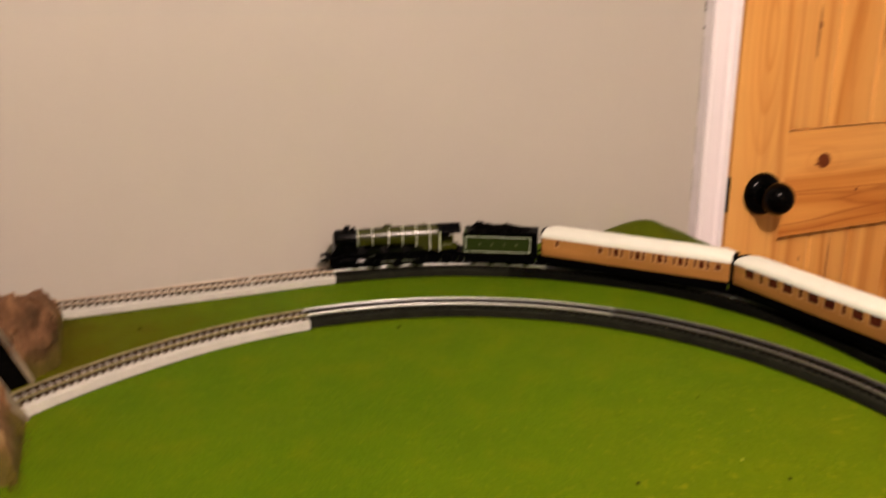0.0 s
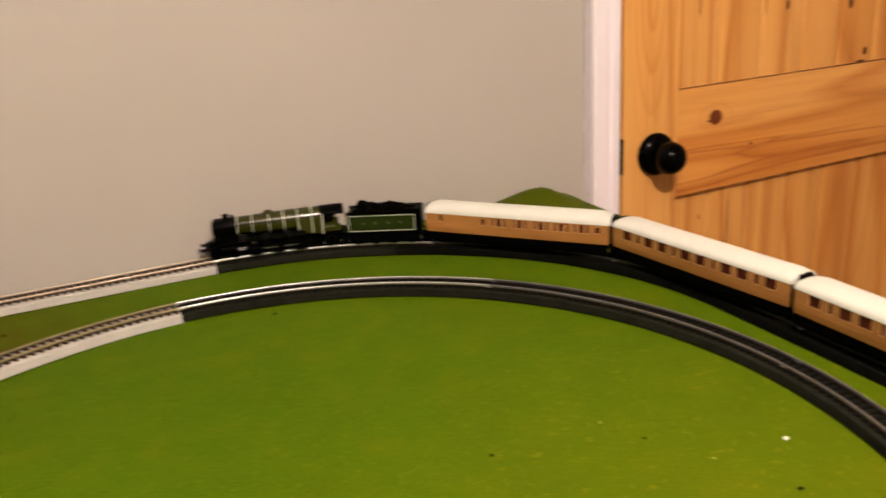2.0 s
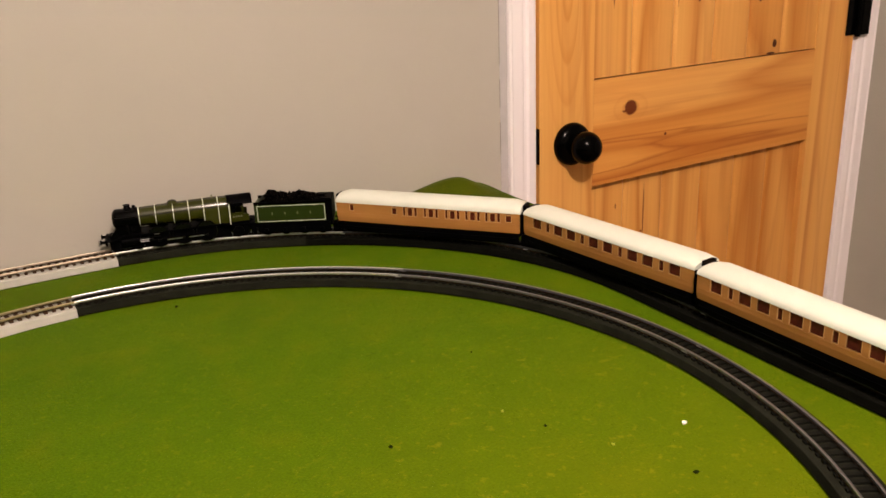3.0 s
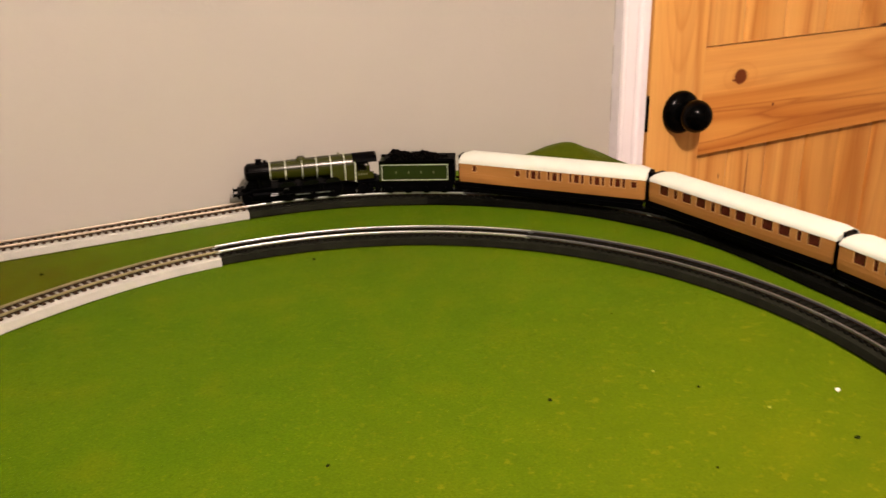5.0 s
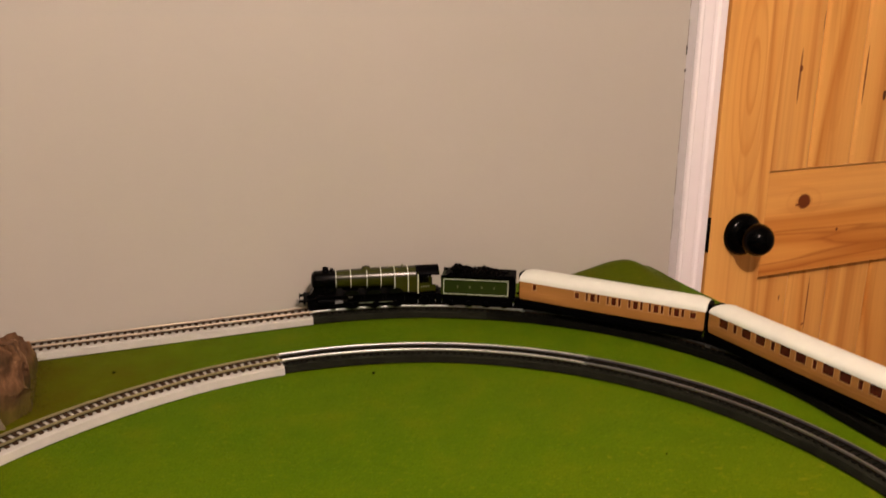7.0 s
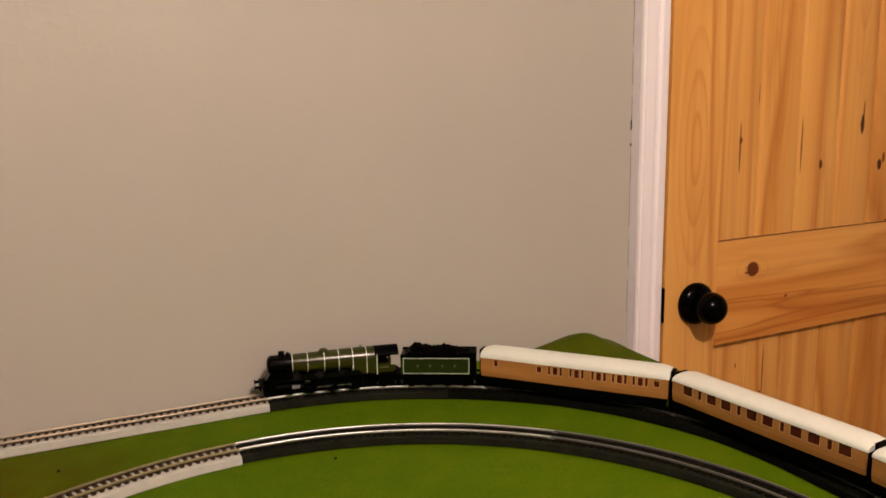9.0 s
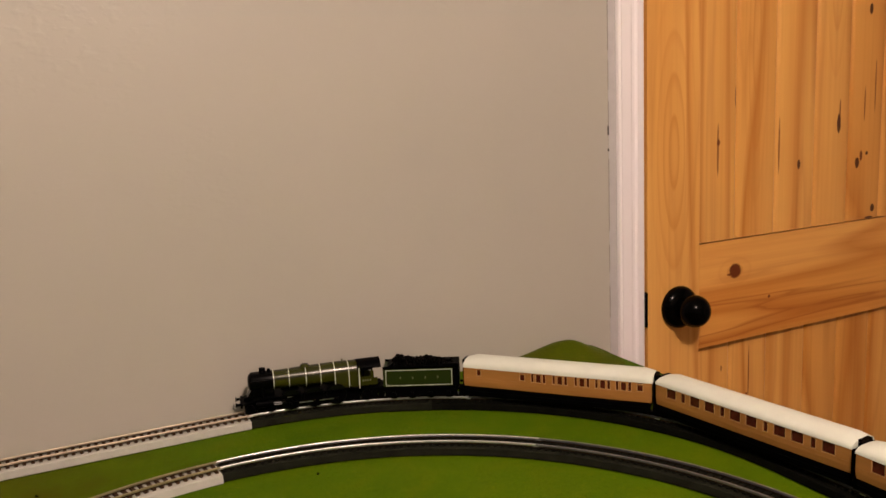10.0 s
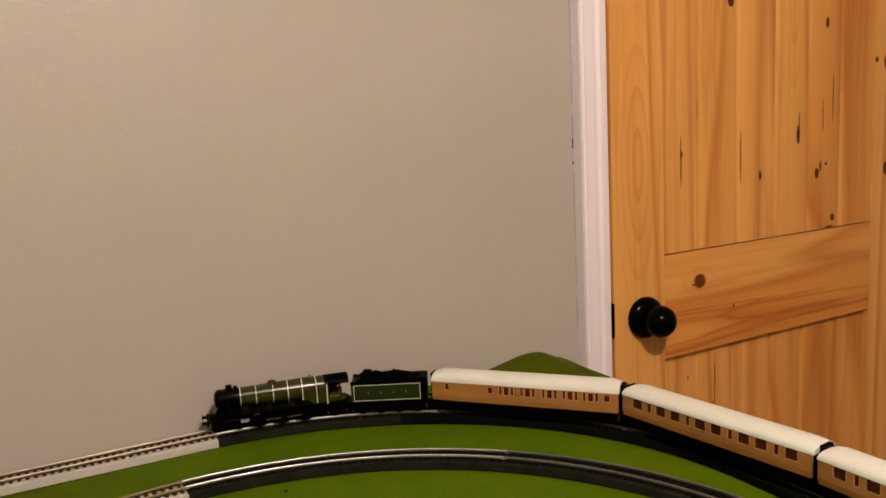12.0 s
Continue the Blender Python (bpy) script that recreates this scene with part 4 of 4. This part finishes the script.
        part("cab_cornice", boxes((-0.0775, -0.0595, y0, y1, 0.0415, 0.0452)), M_BLACK, cs, "black strip below the cab roof")
        ya, yb = sorted((y * 0.0158, y * 0.0161))
        part("lining", boxes((-0.0605, -0.0593, ya, yb, 0.0185, 0.0450)), M_LINE, cs)
        part("cab_bars", boxes(*[(-0.0750 + i * 0.0032, -0.0732 + i * 0.0032, ya, yb, 0.0268, 0.0294) for i in range(4)]), M_GOLD, cs, "small pale gold bars")
    part("cab_front", boxes((-0.0610, -0.0595, -0.0150, 0.0150, 0.0175, 0.0470)), M_GREEN, L)
    roof = [(0.0168 * math.sin(a), 0.0347 + 0.0180 * math.cos(a)) for a in [radians(-62 + 124 * i / 16) for i in range(17)]]
    roof += [(0.0160 * math.sin(a), 0.0347 + 0.0170 * math.cos(a)) for a in [radians(62 - 124 * i / 16) for i in range(17)]]
    part("cab_roof", prism(roof, "x", -0.0890, -0.0580), M_BLACK, L, "black curved cab roof", True)
    part("backhead", boxes((-0.0675, -0.0610, -0.0100, 0.0100, 0.0175, 0.0420), bevel=0.001), M_BLACK, L)
    return L


def tender(m):
    T = tagged(empty("coal_tender", m), "green lined eight-wheel tender heaped with coal", "model tender")
    part("chassis", boxes((-0.0470, 0.0470, -0.0150, 0.0150, 0.0110, 0.0170), (-0.0450, 0.0450, -0.0145, -0.0130, 0.0045, 0.0110), (-0.0450, 0.0450, 0.0130, 0.0145, 0.0045, 0.0110)), M_BLACK, T)
    part("tank", boxes((-0.0465, 0.0470, -0.0160, 0.0160, 0.0170, 0.0415), bevel=0.0010), M_DGREEN, T, "dark green tender tank")
    flare = [(-0.0160, 0.0405), (-0.0166, 0.0428), (-0.0174, 0.0446), (-0.0165, 0.0448), (-0.0150, 0.0405)]
    for y in (-1, 1):
        part("coping", prism([(y * u, v) for u, v in flare], "x", -0.0465, 0.0470), M_BLACK, T)
        ya, yb = sorted((y * 0.0160, y * 0.0163))
        bars = ((-0.0390, 0.0435, ya, yb, 0.0388, 0.0395), (-0.0390, 0.0435, ya, yb, 0.0185, 0.0192), (-0.0390, -0.0383, ya, yb, 0.0192, 0.0388), (0.0428, 0.0435, ya, yb, 0.0192, 0.0388))
        part("lining", boxes(*bars), M_LINE, T, "white lined panel border")
        part("tank_bars", boxes(*[(0.0245 - i * 0.0155, 0.0262 - i * 0.0155, ya, yb, 0.0275, 0.0305) for i in range(4)]), M_GOLD, T, "small pale gold bars")
        part("corner_panel", boxes((-0.0470, -0.0395, ya, yb + 0.0001, 0.0172, 0.0412)), M_BLACK, T)
        part("frame_plate", boxes((-0.0440, 0.0440, y * 0.0152 - 0.0006, y * 0.0152 + 0.0006, 0.0050, 0.0165)), M_BLACK, T)
        for x in (-0.034, -0.0115, 0.0115, 0.034):
            wheel(T, x, y * 0.0112, 0.0070)
            part("axle_box", boxes((x - 0.0022, x + 0.0022, y * 0.0166 - 0.0012, y * 0.0166 + 0.0012, 0.0052, 0.0100), bevel=0.0004), M_BLACK, T)
    part("rear_plate", boxes((-0.0480, -0.0465, -0.0164, 0.0164, 0.0170, 0.0452)), M_BLACK, T)
    for y in (-0.0112, 0.0112):
        part("buffer", cyls(((-0.0480, y, 0.0140), (-0.0520, y, 0.0140), 0.0016), ((-0.0520, y, 0.0140), (-0.0530, y, 0.0140), 0.0029), seg=14), M_BLACK, T, smooth=True)
    # black blocks added to close the see-through gaps at both tender ends
    part("front_step", boxes((0.0470, 0.0535, -0.0140, 0.0140, 0.0040, 0.0172)), M_BLACK, T)
    part("rear_coupling", boxes((-0.0520, -0.0465, -0.0075, 0.0075, 0.0014, 0.0108)), M_BLACK, T)
    part("drawbar", boxes((0.0470, 0.0560, -0.0020, 0.0020, 0.0100, 0.0112)), M_BLACK, T)
    part("front_bulkhead", prism([(0.0330, 0.0410), (0.0330, 0.0485), (0.0345, 0.0485), (0.0425, 0.0425), (0.0425, 0.0410)], "y", -0.0145, 0.0145), M_BLACK, T)
    part("rear_deck", boxes((-0.0465, -0.0270, -0.0150, 0.0150, 0.0410, 0.0462), bevel=0.0006), M_BLACK, T)
    part("dome_filler", cyls(((-0.034, 0, 0.0455), (-0.034, 0, 0.0485), 0.0042), seg=18), M_BLACK, T, smooth=True)
    rnd = random.Random(8)
    bm = bmesh.new()
    for i in range(230):
        x, y = rnd.uniform(-0.040, 0.036), rnd.uniform(-0.0135, 0.0135)
        h = 0.0420 + 0.0122 * (1 - (y / 0.0175) ** 2) * (0.42 + 0.50 * min(1, (x + 0.040) / 0.055) + 0.12 * math.sin((x + 0.020) * 150)) * min(1, (0.041 - x) / 0.012)
        mm = Matrix.Translation((x, y, h - rnd.uniform(0, 0.0025))) @ Euler((rnd.random() * 6, rnd.random() * 6, rnd.random() * 6)).to_matrix().to_4x4() @ Matrix.Diagonal((1, rnd.uniform(0.6, 1), rnd.uniform(0.6, 1), 1))
        bmesh.ops.create_icosphere(bm, subdivisions=1, radius=rnd.uniform(0.0020, 0.0036), matrix=mm)
    box(bm, -0.045, 0.034, -0.0148, 0.0148, 0.0405, 0.0436)
    tagged(part("coal_load", bm, M_COAL, T, "heaped lumps of black coal"))
    return T


def pierced(x0, x1, z0, z1, holes, ya, yb):
    """An upright sheet between ya and yb with oblong holes (x, x, z, z) through it."""
    xs = sorted({x0, x1, *[h[0] for h in holes], *[h[1] for h in holes]})
    zs = sorted({z0, z1, *[h[2] for h in holes], *[h[3] for h in holes]})
    bm = bmesh.new()
    grid = [[[bm.verts.new((x, y, z)) for z in zs] for x in xs] for y in (ya, yb)]

    def solid(i, k):
        if not (0 <= i < len(xs) - 1 and 0 <= k < len(zs) - 1):
            return False
        cx, cz = (xs[i] + xs[i + 1]) / 2, (zs[k] + zs[k + 1]) / 2
        return not any(h[0] < cx < h[1] and h[2] < cz < h[3] for h in holes)
    for i in range(len(xs) - 1):
        for k in range(len(zs) - 1):
            if not solid(i, k):
                continue
            for g in grid:
                bm.faces.new((g[i][k], g[i + 1][k], g[i + 1][k + 1], g[i][k + 1]))
            for di, dk, p, q in ((-1, 0, (0, 0), (0, 1)), (1, 0, (1, 0), (1, 1)), (0, -1, (0, 0), (1, 0)), (0, 1, (0, 1), (1, 1))):
                if not solid(i + di, k + dk):
                    bm.faces.new((grid[0][i + p[0]][k + p[1]], grid[0][i + q[0]][k + q[1]], grid[1][i + q[0]][k + q[1]], grid[1][i + p[0]][k + p[1]]))
    for v in [v for v in bm.verts if not v.link_faces]:
        bm.verts.remove(v)
    return bm


def coach(m, windows, label, half=0.1225, rise=0.0098):
    C = tagged(empty("passenger_coach", m), label, "model coach", "teak coaches")
    z0, zw, z1, hw = 0.0152, 0.0270, 0.0400, 0.0183
    # lower body with a slight tumblehome, and pierced sides above the waist
    sec = [(-hw + 0.0012, z0), (-hw, z0 + 0.007), (-hw, zw), (hw, zw), (hw, z0 + 0.007), (hw - 0.0012, z0)]
    body = part("body", prism(sec, "x", -half, half), M_TEAK, C, "varnished teak coach body")
    part("interior", boxes((-half + 0.001, half - 0.001, -hw + 0.0030, hw - 0.0030, zw, z1)), M_INSIDE, body, "dark brown coach interior")
    roof = []
    n = 22
    for i in range(n + 1):
        t = -1 + 2 * i / n
        e = 1 - abs(t)
        k = min(1.0, e * 22)
        drop = 0.30 * rise * (1 - math.sqrt(max(0, 1 - (1 - k) ** 2)))
        x = t * (half + 0.0008)
        roof.append([(x, -hw - 0.0004, z1 - 0.0004)] + [(x, (hw + 0.0004) * -math.cos(a), z1 + (rise - drop) * math.sin(a) ** 0.85) for a in [math.pi * j / 18 for j in range(1, 18)]] + [(x, hw + 0.0004, z1 - 0.0004)])
    part("roof", loft(roof), M_ROOF, C, "off-white domed coach roof", True)
    holes = [(half - f * 2 * half - w / 2, half - f * 2 * half + w / 2, a, b) for f, w, a, b, _ in windows]
    for y in (-1, 1):
        part("side", pierced(-half, half, zw, z1, holes, *sorted((y * (hw - 0.0012), y * hw))), M_TEAK, body, "varnished teak upper side")
        for x0, x1, a, b in holes:
            part("window", boxes((x0 - 0.0004, x1 + 0.0004, *sorted((y * (hw - 0.0018), y * (hw - 0.0013))), a - 0.0004, b + 0.0004)), M_GLASS, body, "dark glazed coach window")
            ya, yb = sorted((y * (hw - 0.0010), y * (hw + 0.0002)))
            part("window_frame", boxes((x0 - 0.0006, x0, ya, yb, a - 0.0005, b), (x1, x1 + 0.0006, ya, yb, a - 0.0005, b), (x0, x1, ya, yb, a - 0.0005, a)), M_FRAME, body, "pale teak window frame")
        part("waist_beading", boxes((-half, half, *sorted((y * hw, y * (hw + 0.0003))), 0.0262, 0.0267), (-half, half, *sorted((y * hw, y * (hw + 0.0003))), 0.0394, 0.0399)), M_TEAK, body)
        part("footboard", boxes((-half + 0.002, half - 0.002, *sorted((y * 0.0168, y * 0.0176)), 0.0080, 0.0088)), M_BLACK, C)
        # hung extra deep as a black skirt, to darken the gap below the coach
        part("solebar", boxes((-half + 0.002, half - 0.002, y * 0.0160 - 0.0008, y * 0.0160 + 0.0008, 0.0036, 0.0152)), M_BLACK, C)
        part("truss", boxes((-0.040, 0.040, y * 0.0150 - 0.0006, y * 0.0150 + 0.0006, 0.0035, 0.0048), (-0.050, -0.040, y * 0.0150 - 0.0006, y * 0.0150 + 0.0006, 0.0042, 0.0095), (0.040, 0.050, y * 0.0150 - 0.0006, y * 0.0150 + 0.0006, 0.0042, 0.0095)), M_BLACK, C)
    # floor block and boxes added to black out the lit ground behind
    part("underframe", boxes((-half + 0.002, half - 0.002, -0.0158, 0.0158, 0.0086, 0.0153), (-half + 0.060, half - 0.060, -0.0140, 0.0140, 0.0016, 0.0086)), M_BLACK, C)
    part("battery_box", boxes((-0.030, 0.004, -0.0152, 0.0152, 0.0012, 0.0090), (0.022, 0.040, -0.0152, 0.0152, 0.0024, 0.0090), bevel=0.0004), M_BLACK, C)
    for x in (-half, half):
        d = 1 if x > 0 else -1
        a, b = sorted((x, x + d * 0.0056))
        part("gangway", boxes((a, b, -0.0082, 0.0082, 0.0120, 0.0470), bevel=0.0008), M_BLACK, C, "black corridor gangway")
        a, b = sorted((x - d * 0.0005, x + d * 0.0008))
        part("end_panel", boxes((a, b, -hw + 0.0008, hw - 0.0008, z0, z1)), M_BLACK, C, "black coach end")
        bx = x - d * 0.036
        part("bogie", boxes((bx - 0.0230, bx + 0.0230, -0.0145, -0.0125, 0.0014, 0.0088), (bx - 0.0230, bx + 0.0230, 0.0125, 0.0145, 0.0014, 0.0088), (bx - 0.004, bx + 0.004, -0.0145, 0.0145, 0.0060, 0.0100)), M_BLACK, C, "black four-wheel bogie")
        for y in (-1, 1):
            for xx in (bx - 0.0165, bx + 0.0165):
                wheel(C, xx, y * 0.0108, 0.0064)
        # widened into a black block that fills the gap between coaches
        part("coupling", boxes((*sorted((x, x + d * 0.0056)), -0.0130, 0.0130, 0.0014, 0.0125)), M_BLACK, C)
    return C


ZL, ZH = 0.0280, 0.0393
BRAKE = [(0.087, 0.0050, 0.0300, 0.0378, 1), (0.330, 0.0060, 0.0290, 0.0364, 1), (0.330, 0.0060, 0.0380, 0.0391, 0)]
for c in (0.417, 0.532, 0.648, 0.755, 0.860):
    BRAKE += [(c - 0.032, 0.0030, ZL, ZH, 1), (c, 0.0062, ZL, ZH - 0.0012, 1), (c + 0.031, 0.0034, ZL, ZH, 1)]
BRAKE += [(0.942, 0.0066, 0.0290, 0.0364, 1), (0.942, 0.0066, 0.0380, 0.0391, 0)]
SALOON = []
for i in range(4):
    c = 0.168 + 0.2235 * i
    SALOON += [(c - 0.072, 0.0134, ZL, ZH, 1), (c, 0.0052, ZL, ZH - 0.0010, 1), (c + 0.068, 0.0134, ZL, ZH, 1)]

locomotive(place(outer, 0.105, 0.055))
tender(place(outer, 0.2484, 0.034) @ Matrix.Diagonal((1.04, 1, 1, 1)))
HALF = 0.1225
coach(place(outer, 0.4287, HALF - 0.036), BRAKE, "teak brake coach with small compartment windows and white roof", 0.1195, 0.0118)
first = coach(place(outer, 0.6840, HALF - 0.036), SALOON, "teak saloon coach with wide windows and white roof", HALF)
for s in (0.9402, 1.1965):
    copy_thing(first, place(outer, s, HALF - 0.036))


# ---- rocky tunnel over the inner line ----
def rock_top(y):
    """Height of the rock over the board across the two lines."""
    rows = ((0.985, 0.0), (1.02, 0.018), (1.05, 0.050), (1.08, 0.086), (1.12, 0.106), (1.17, 0.100), (1.21, 0.078), (1.26, 0.066), (1.31, 0.050), (1.338, 0.034), (1.346, 0.0))
    for (a, p), (b, q) in zip(rows, rows[1:]):
        if y <= b:
            return 0.93 * (p + (q - p) * (y - a) / (b - a))
    return 0.0


def mouth_curve(n=18):
    """Outline of the tunnel mouth, from its foot by the wall side over to the other foot."""
    return [(1.139 + 0.041 * math.cos(math.pi * i / n) * (1 if i * 2 < n else 0.95), 0.086 * math.sin(math.pi * i / n) ** 0.72) for i in range(n + 1)]


def tunnel():
    T = tagged(empty("rock_tunnel", pose(-0.30, 1.16, BOARD)), "brown plaster rock tunnel over the inner track", "model tunnel")
    inv = T.matrix_basis.inverted()
    X0 = -0.218

    def front(y, h):
        k = min(1, max(0, (y - 1.185) / 0.03))
        lean = min(1, max(0, (1.16 - y) / 0.05))
        return X0 + 0.026 * k - (0.38 - 0.17 * k) * h - 0.09 * h * lean

    def rough(q, amount=1.0):
        v = Vector((q.x, q.y, q.z * 0.7))
        out = Vector(q)
        for k, (scale, size) in enumerate(((21, 0.013), (47, 0.0075), (110, 0.0036))):
            w = v * scale
            n = Vector((noise.noise(w), noise.noise(w + Vector((9, 0, 0))), noise.noise(w + Vector((0, 9, 0)))))
            if k:
                n = Vector([(0.2 - abs(c)) * 1.4 for c in n])
            out += n * size * amount
        return out

    rock = bmesh.new()
    ys = [0.985 + (1.346 - 0.985) * i / 130 for i in range(131)]
    depth = 70
    grid = []
    for j in range(depth + 1):
        row = []
        for y in ys:
            h = rock_top(y)
            x = front(y, h) - 0.42 * (j / depth) ** 1.3
            keep = min(1, h * 25)
            q = rough(Vector((x, y, BOARD - 0.001 + h)), keep)
            q.y = min(q.y, 1.349)
            row.append(rock.verts.new(q))
        grid.append(row)
    for a, b in zip(grid, grid[1:]):
        for i in range(len(ys) - 1):
            rock.faces.new((a[i], a[i + 1], b[i + 1], b[i]))
    # front face: strips from the skyline down to the board, round the mouth
    curve = mouth_curve()

    def floor_of(y):
        for (ya, ha), (yb, hb) in zip(curve, curve[1:]):
            if yb <= y <= ya:
                return hb + (ha - hb) * (y - yb) / (ya - yb)
        return 0.0
    steps = 34
    cols = []
    for i, y in enumerate(ys):
        lo, hi = floor_of(y), rock_top(y)
        col = []
        for k in range(steps):
            h = lo + (hi - lo) * k / steps
            w = min(1, (h - lo) * 40) if lo > 0 else min(1, h * 40)
            q = rough(Vector((front(y, h), y, BOARD - 0.001 + h)), w)
            q.y = min(q.y, 1.349)
            col.append(rock.verts.new(q))
        cols.append(col + [grid[0][i]])
    for a, b in zip(cols, cols[1:]):
        for k in range(steps):
            rock.faces.new((a[k], b[k], b[k + 1], a[k + 1]))
    rock.transform(inv)
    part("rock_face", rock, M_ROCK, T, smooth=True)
    # dark inside, following the line
    lining = bmesh.new()
    rows = []
    for j in range(20):
        s = -0.325 - 0.02 * j
        p, t = inner(s)
        p0 = inner(-0.325)[0]
        rows.append([lining.verts.new((front(y, h) - 0.001 + (p.x - p0.x), y + (p.y - p0.y), BOARD + h)) for y, h in curve])
    for a, b in zip(rows, rows[1:]):
        for i in range(len(curve) - 1):
            lining.faces.new((a[i], a[i + 1], b[i + 1], b[i]))
    lining.faces.new(rows[-1])
    lining.transform(inv)
    part("lining", lining, M_EARTH, T, "dark tunnel interior")
    edge = bmesh.new()
    ring = []
    for grow, off in ((0.0, 0.0035), (0.0045, 0.0030), (0.0045, -0.004), (0.0, -0.004)):
        ring.append([edge.verts.new(rough(Vector((front(y, h) + off, 1.139 + (y - 1.139) * (1 + grow / 0.040), BOARD + h * (1 + grow / 0.094))), 0.12)) for y, h in curve])
    for a, b in zip(ring, ring[1:] + ring[:1]):
        for i in range(len(curve) - 1):
            edge.faces.new((a[i], a[i + 1], b[i + 1], b[i]))
    edge.transform(inv)
    part("portal_edge", edge, M_CARD_WORN, T, "pale worn edge round the tunnel mouth")


M_CARD_WORN = simple("worn_plaster_edge", (0.17, 0.14, 0.09), 0.85, var=0.35, scale=40)
tunnel()


def scatter_material():
    m, t, b = material("olive_scatter", 0.95, 0, (0.08, 0.07, 0.01), 0.1)
    geo = t.nodes.new("ShaderNodeNewGeometry")
    base = ramp(t, geo.outputs["Random Per Island"], [(0.0, (0.030, 0.024, 0.002)), (0.45, (0.055, 0.048, 0.003)), (0.8, (0.080, 0.066, 0.005)), (1.0, (0.115, 0.092, 0.010))])
    t.links.new(base, b.inputs["Base Color"])
    return m


def scatter():
    """Loose olive and straw crumbs of ground foam heaped along the foot of the rock."""
    rnd = random.Random(21)
    bm = bmesh.new()
    for i in range(2600):
        y = rnd.choice((rnd.uniform(0.97, 1.10), rnd.uniform(1.20, 1.345), rnd.uniform(1.20, 1.345)))
        foot = -0.218 + 0.026 * min(1, max(0, (y - 1.185) / 0.03))
        out = abs(rnd.gauss(0, 0.014)) * (0.4 if y < 1.1 else 1.0)
        size = rnd.uniform(0.0003, 0.0008) * (1.2 - min(0.8, out * 18))
        x = foot - 0.006 + out
        if math.hypot(x - INN_X, y - INN_Y) > INN_R - 0.021 and math.hypot(x - INN_X, y - INN_Y) < INN_R + 0.036 and y > 1.0:
            continue
        lift = 0.010 * math.exp(-(out / 0.012) ** 2) * rnd.random()
        vs = [bm.verts.new((x + size * rnd.uniform(0.6, 1.3) * c[0], y + size * rnd.uniform(0.6, 1.3) * c[1], BOARD + lift + size * rnd.uniform(0.5, 1.2) * c[2]))
              for c in ((1, 0, 0), (0, 1, 0), (-1, 0, 0), (0, -1, 0), (0, 0, 1), (0, 0, -0.6))]
        for a, b2 in ((0, 1), (1, 2), (2, 3), (3, 0)):
            bm.faces.new((vs[a], vs[b2], vs[4]))
            bm.faces.new((vs[b2], vs[a], vs[5]))
    tagged(part("ground_scatter", bm, scatter_material()), "olive brown scenic scatter heaped at the rock's foot", "ground scatter", kind="stuff")


scatter()

# ---- crumbs and flecks on the grass ----
def fleck(x, y, size, mat, name, label):
    bm = bmesh.new()
    rnd = random.Random(int(x * 9973 + y * 131))
    bmesh.ops.create_icosphere(bm, subdivisions=1, radius=size)
    for v in bm.verts:
        v.co = Vector((v.co.x * rnd.uniform(0.35, 1.35), v.co.y * rnd.uniform(0.3, 1.1), v.co.z * rnd.uniform(0.3, 0.8)))
    ob = tagged(part(name, bm, mat), label, "speck", "specks on the grass")
    ob.matrix_basis = pose(x, y, BOARD + size * 0.2, 0, 0, rnd.uniform(0, 180))


fleck(0.445, 0.708, 0.0031, M_PAPER, "paper_scrap", "tiny white paper scrap on the green flock")
fleck(0.238, 0.803, 0.0024, M_DIRT, "dark_crumb", "small dark crumb on the green flock")
fleck(0.165, 1.177, 0.0026, M_DIRT, "dark_crumb", "small dark crumb on the green flock")
for x, y, size in ((0.353, 0.764, 0.0018), (0.405, 0.656, 0.0023), (0.054, 0.803, 0.0018), (0.372, 0.906, 0.0014), (-0.111, 1.283, 0.0030), (0.292, 0.675, 0.0014)):
    fleck(x, y, size, M_DIRT, "dark_crumb", "small dark crumb on the green flock")
for x, y, size in ((0.337, 0.801, 0.0020), (0.380, 0.715, 0.0018)):
    fleck(x, y, size, M_STRAW, "straw_fleck", "tiny pale yellow fleck on the green flock")

# ---- sleepers, the many small pieces ----
BROWN_SLEEPER, BLACK_SLEEPER = sleeper_mesh(M_SLEEPER), sleeper_mesh(M_SLEEPER_DARK)
for tr, line, a, b in SECTIONS:
    if b > -0.95:
        dark = a > -0.1 and (line is inner or a > 0)
        sleepers_for(tr, line, max(a, -0.95), b, BLACK_SLEEPER if dark else BROWN_SLEEPER)
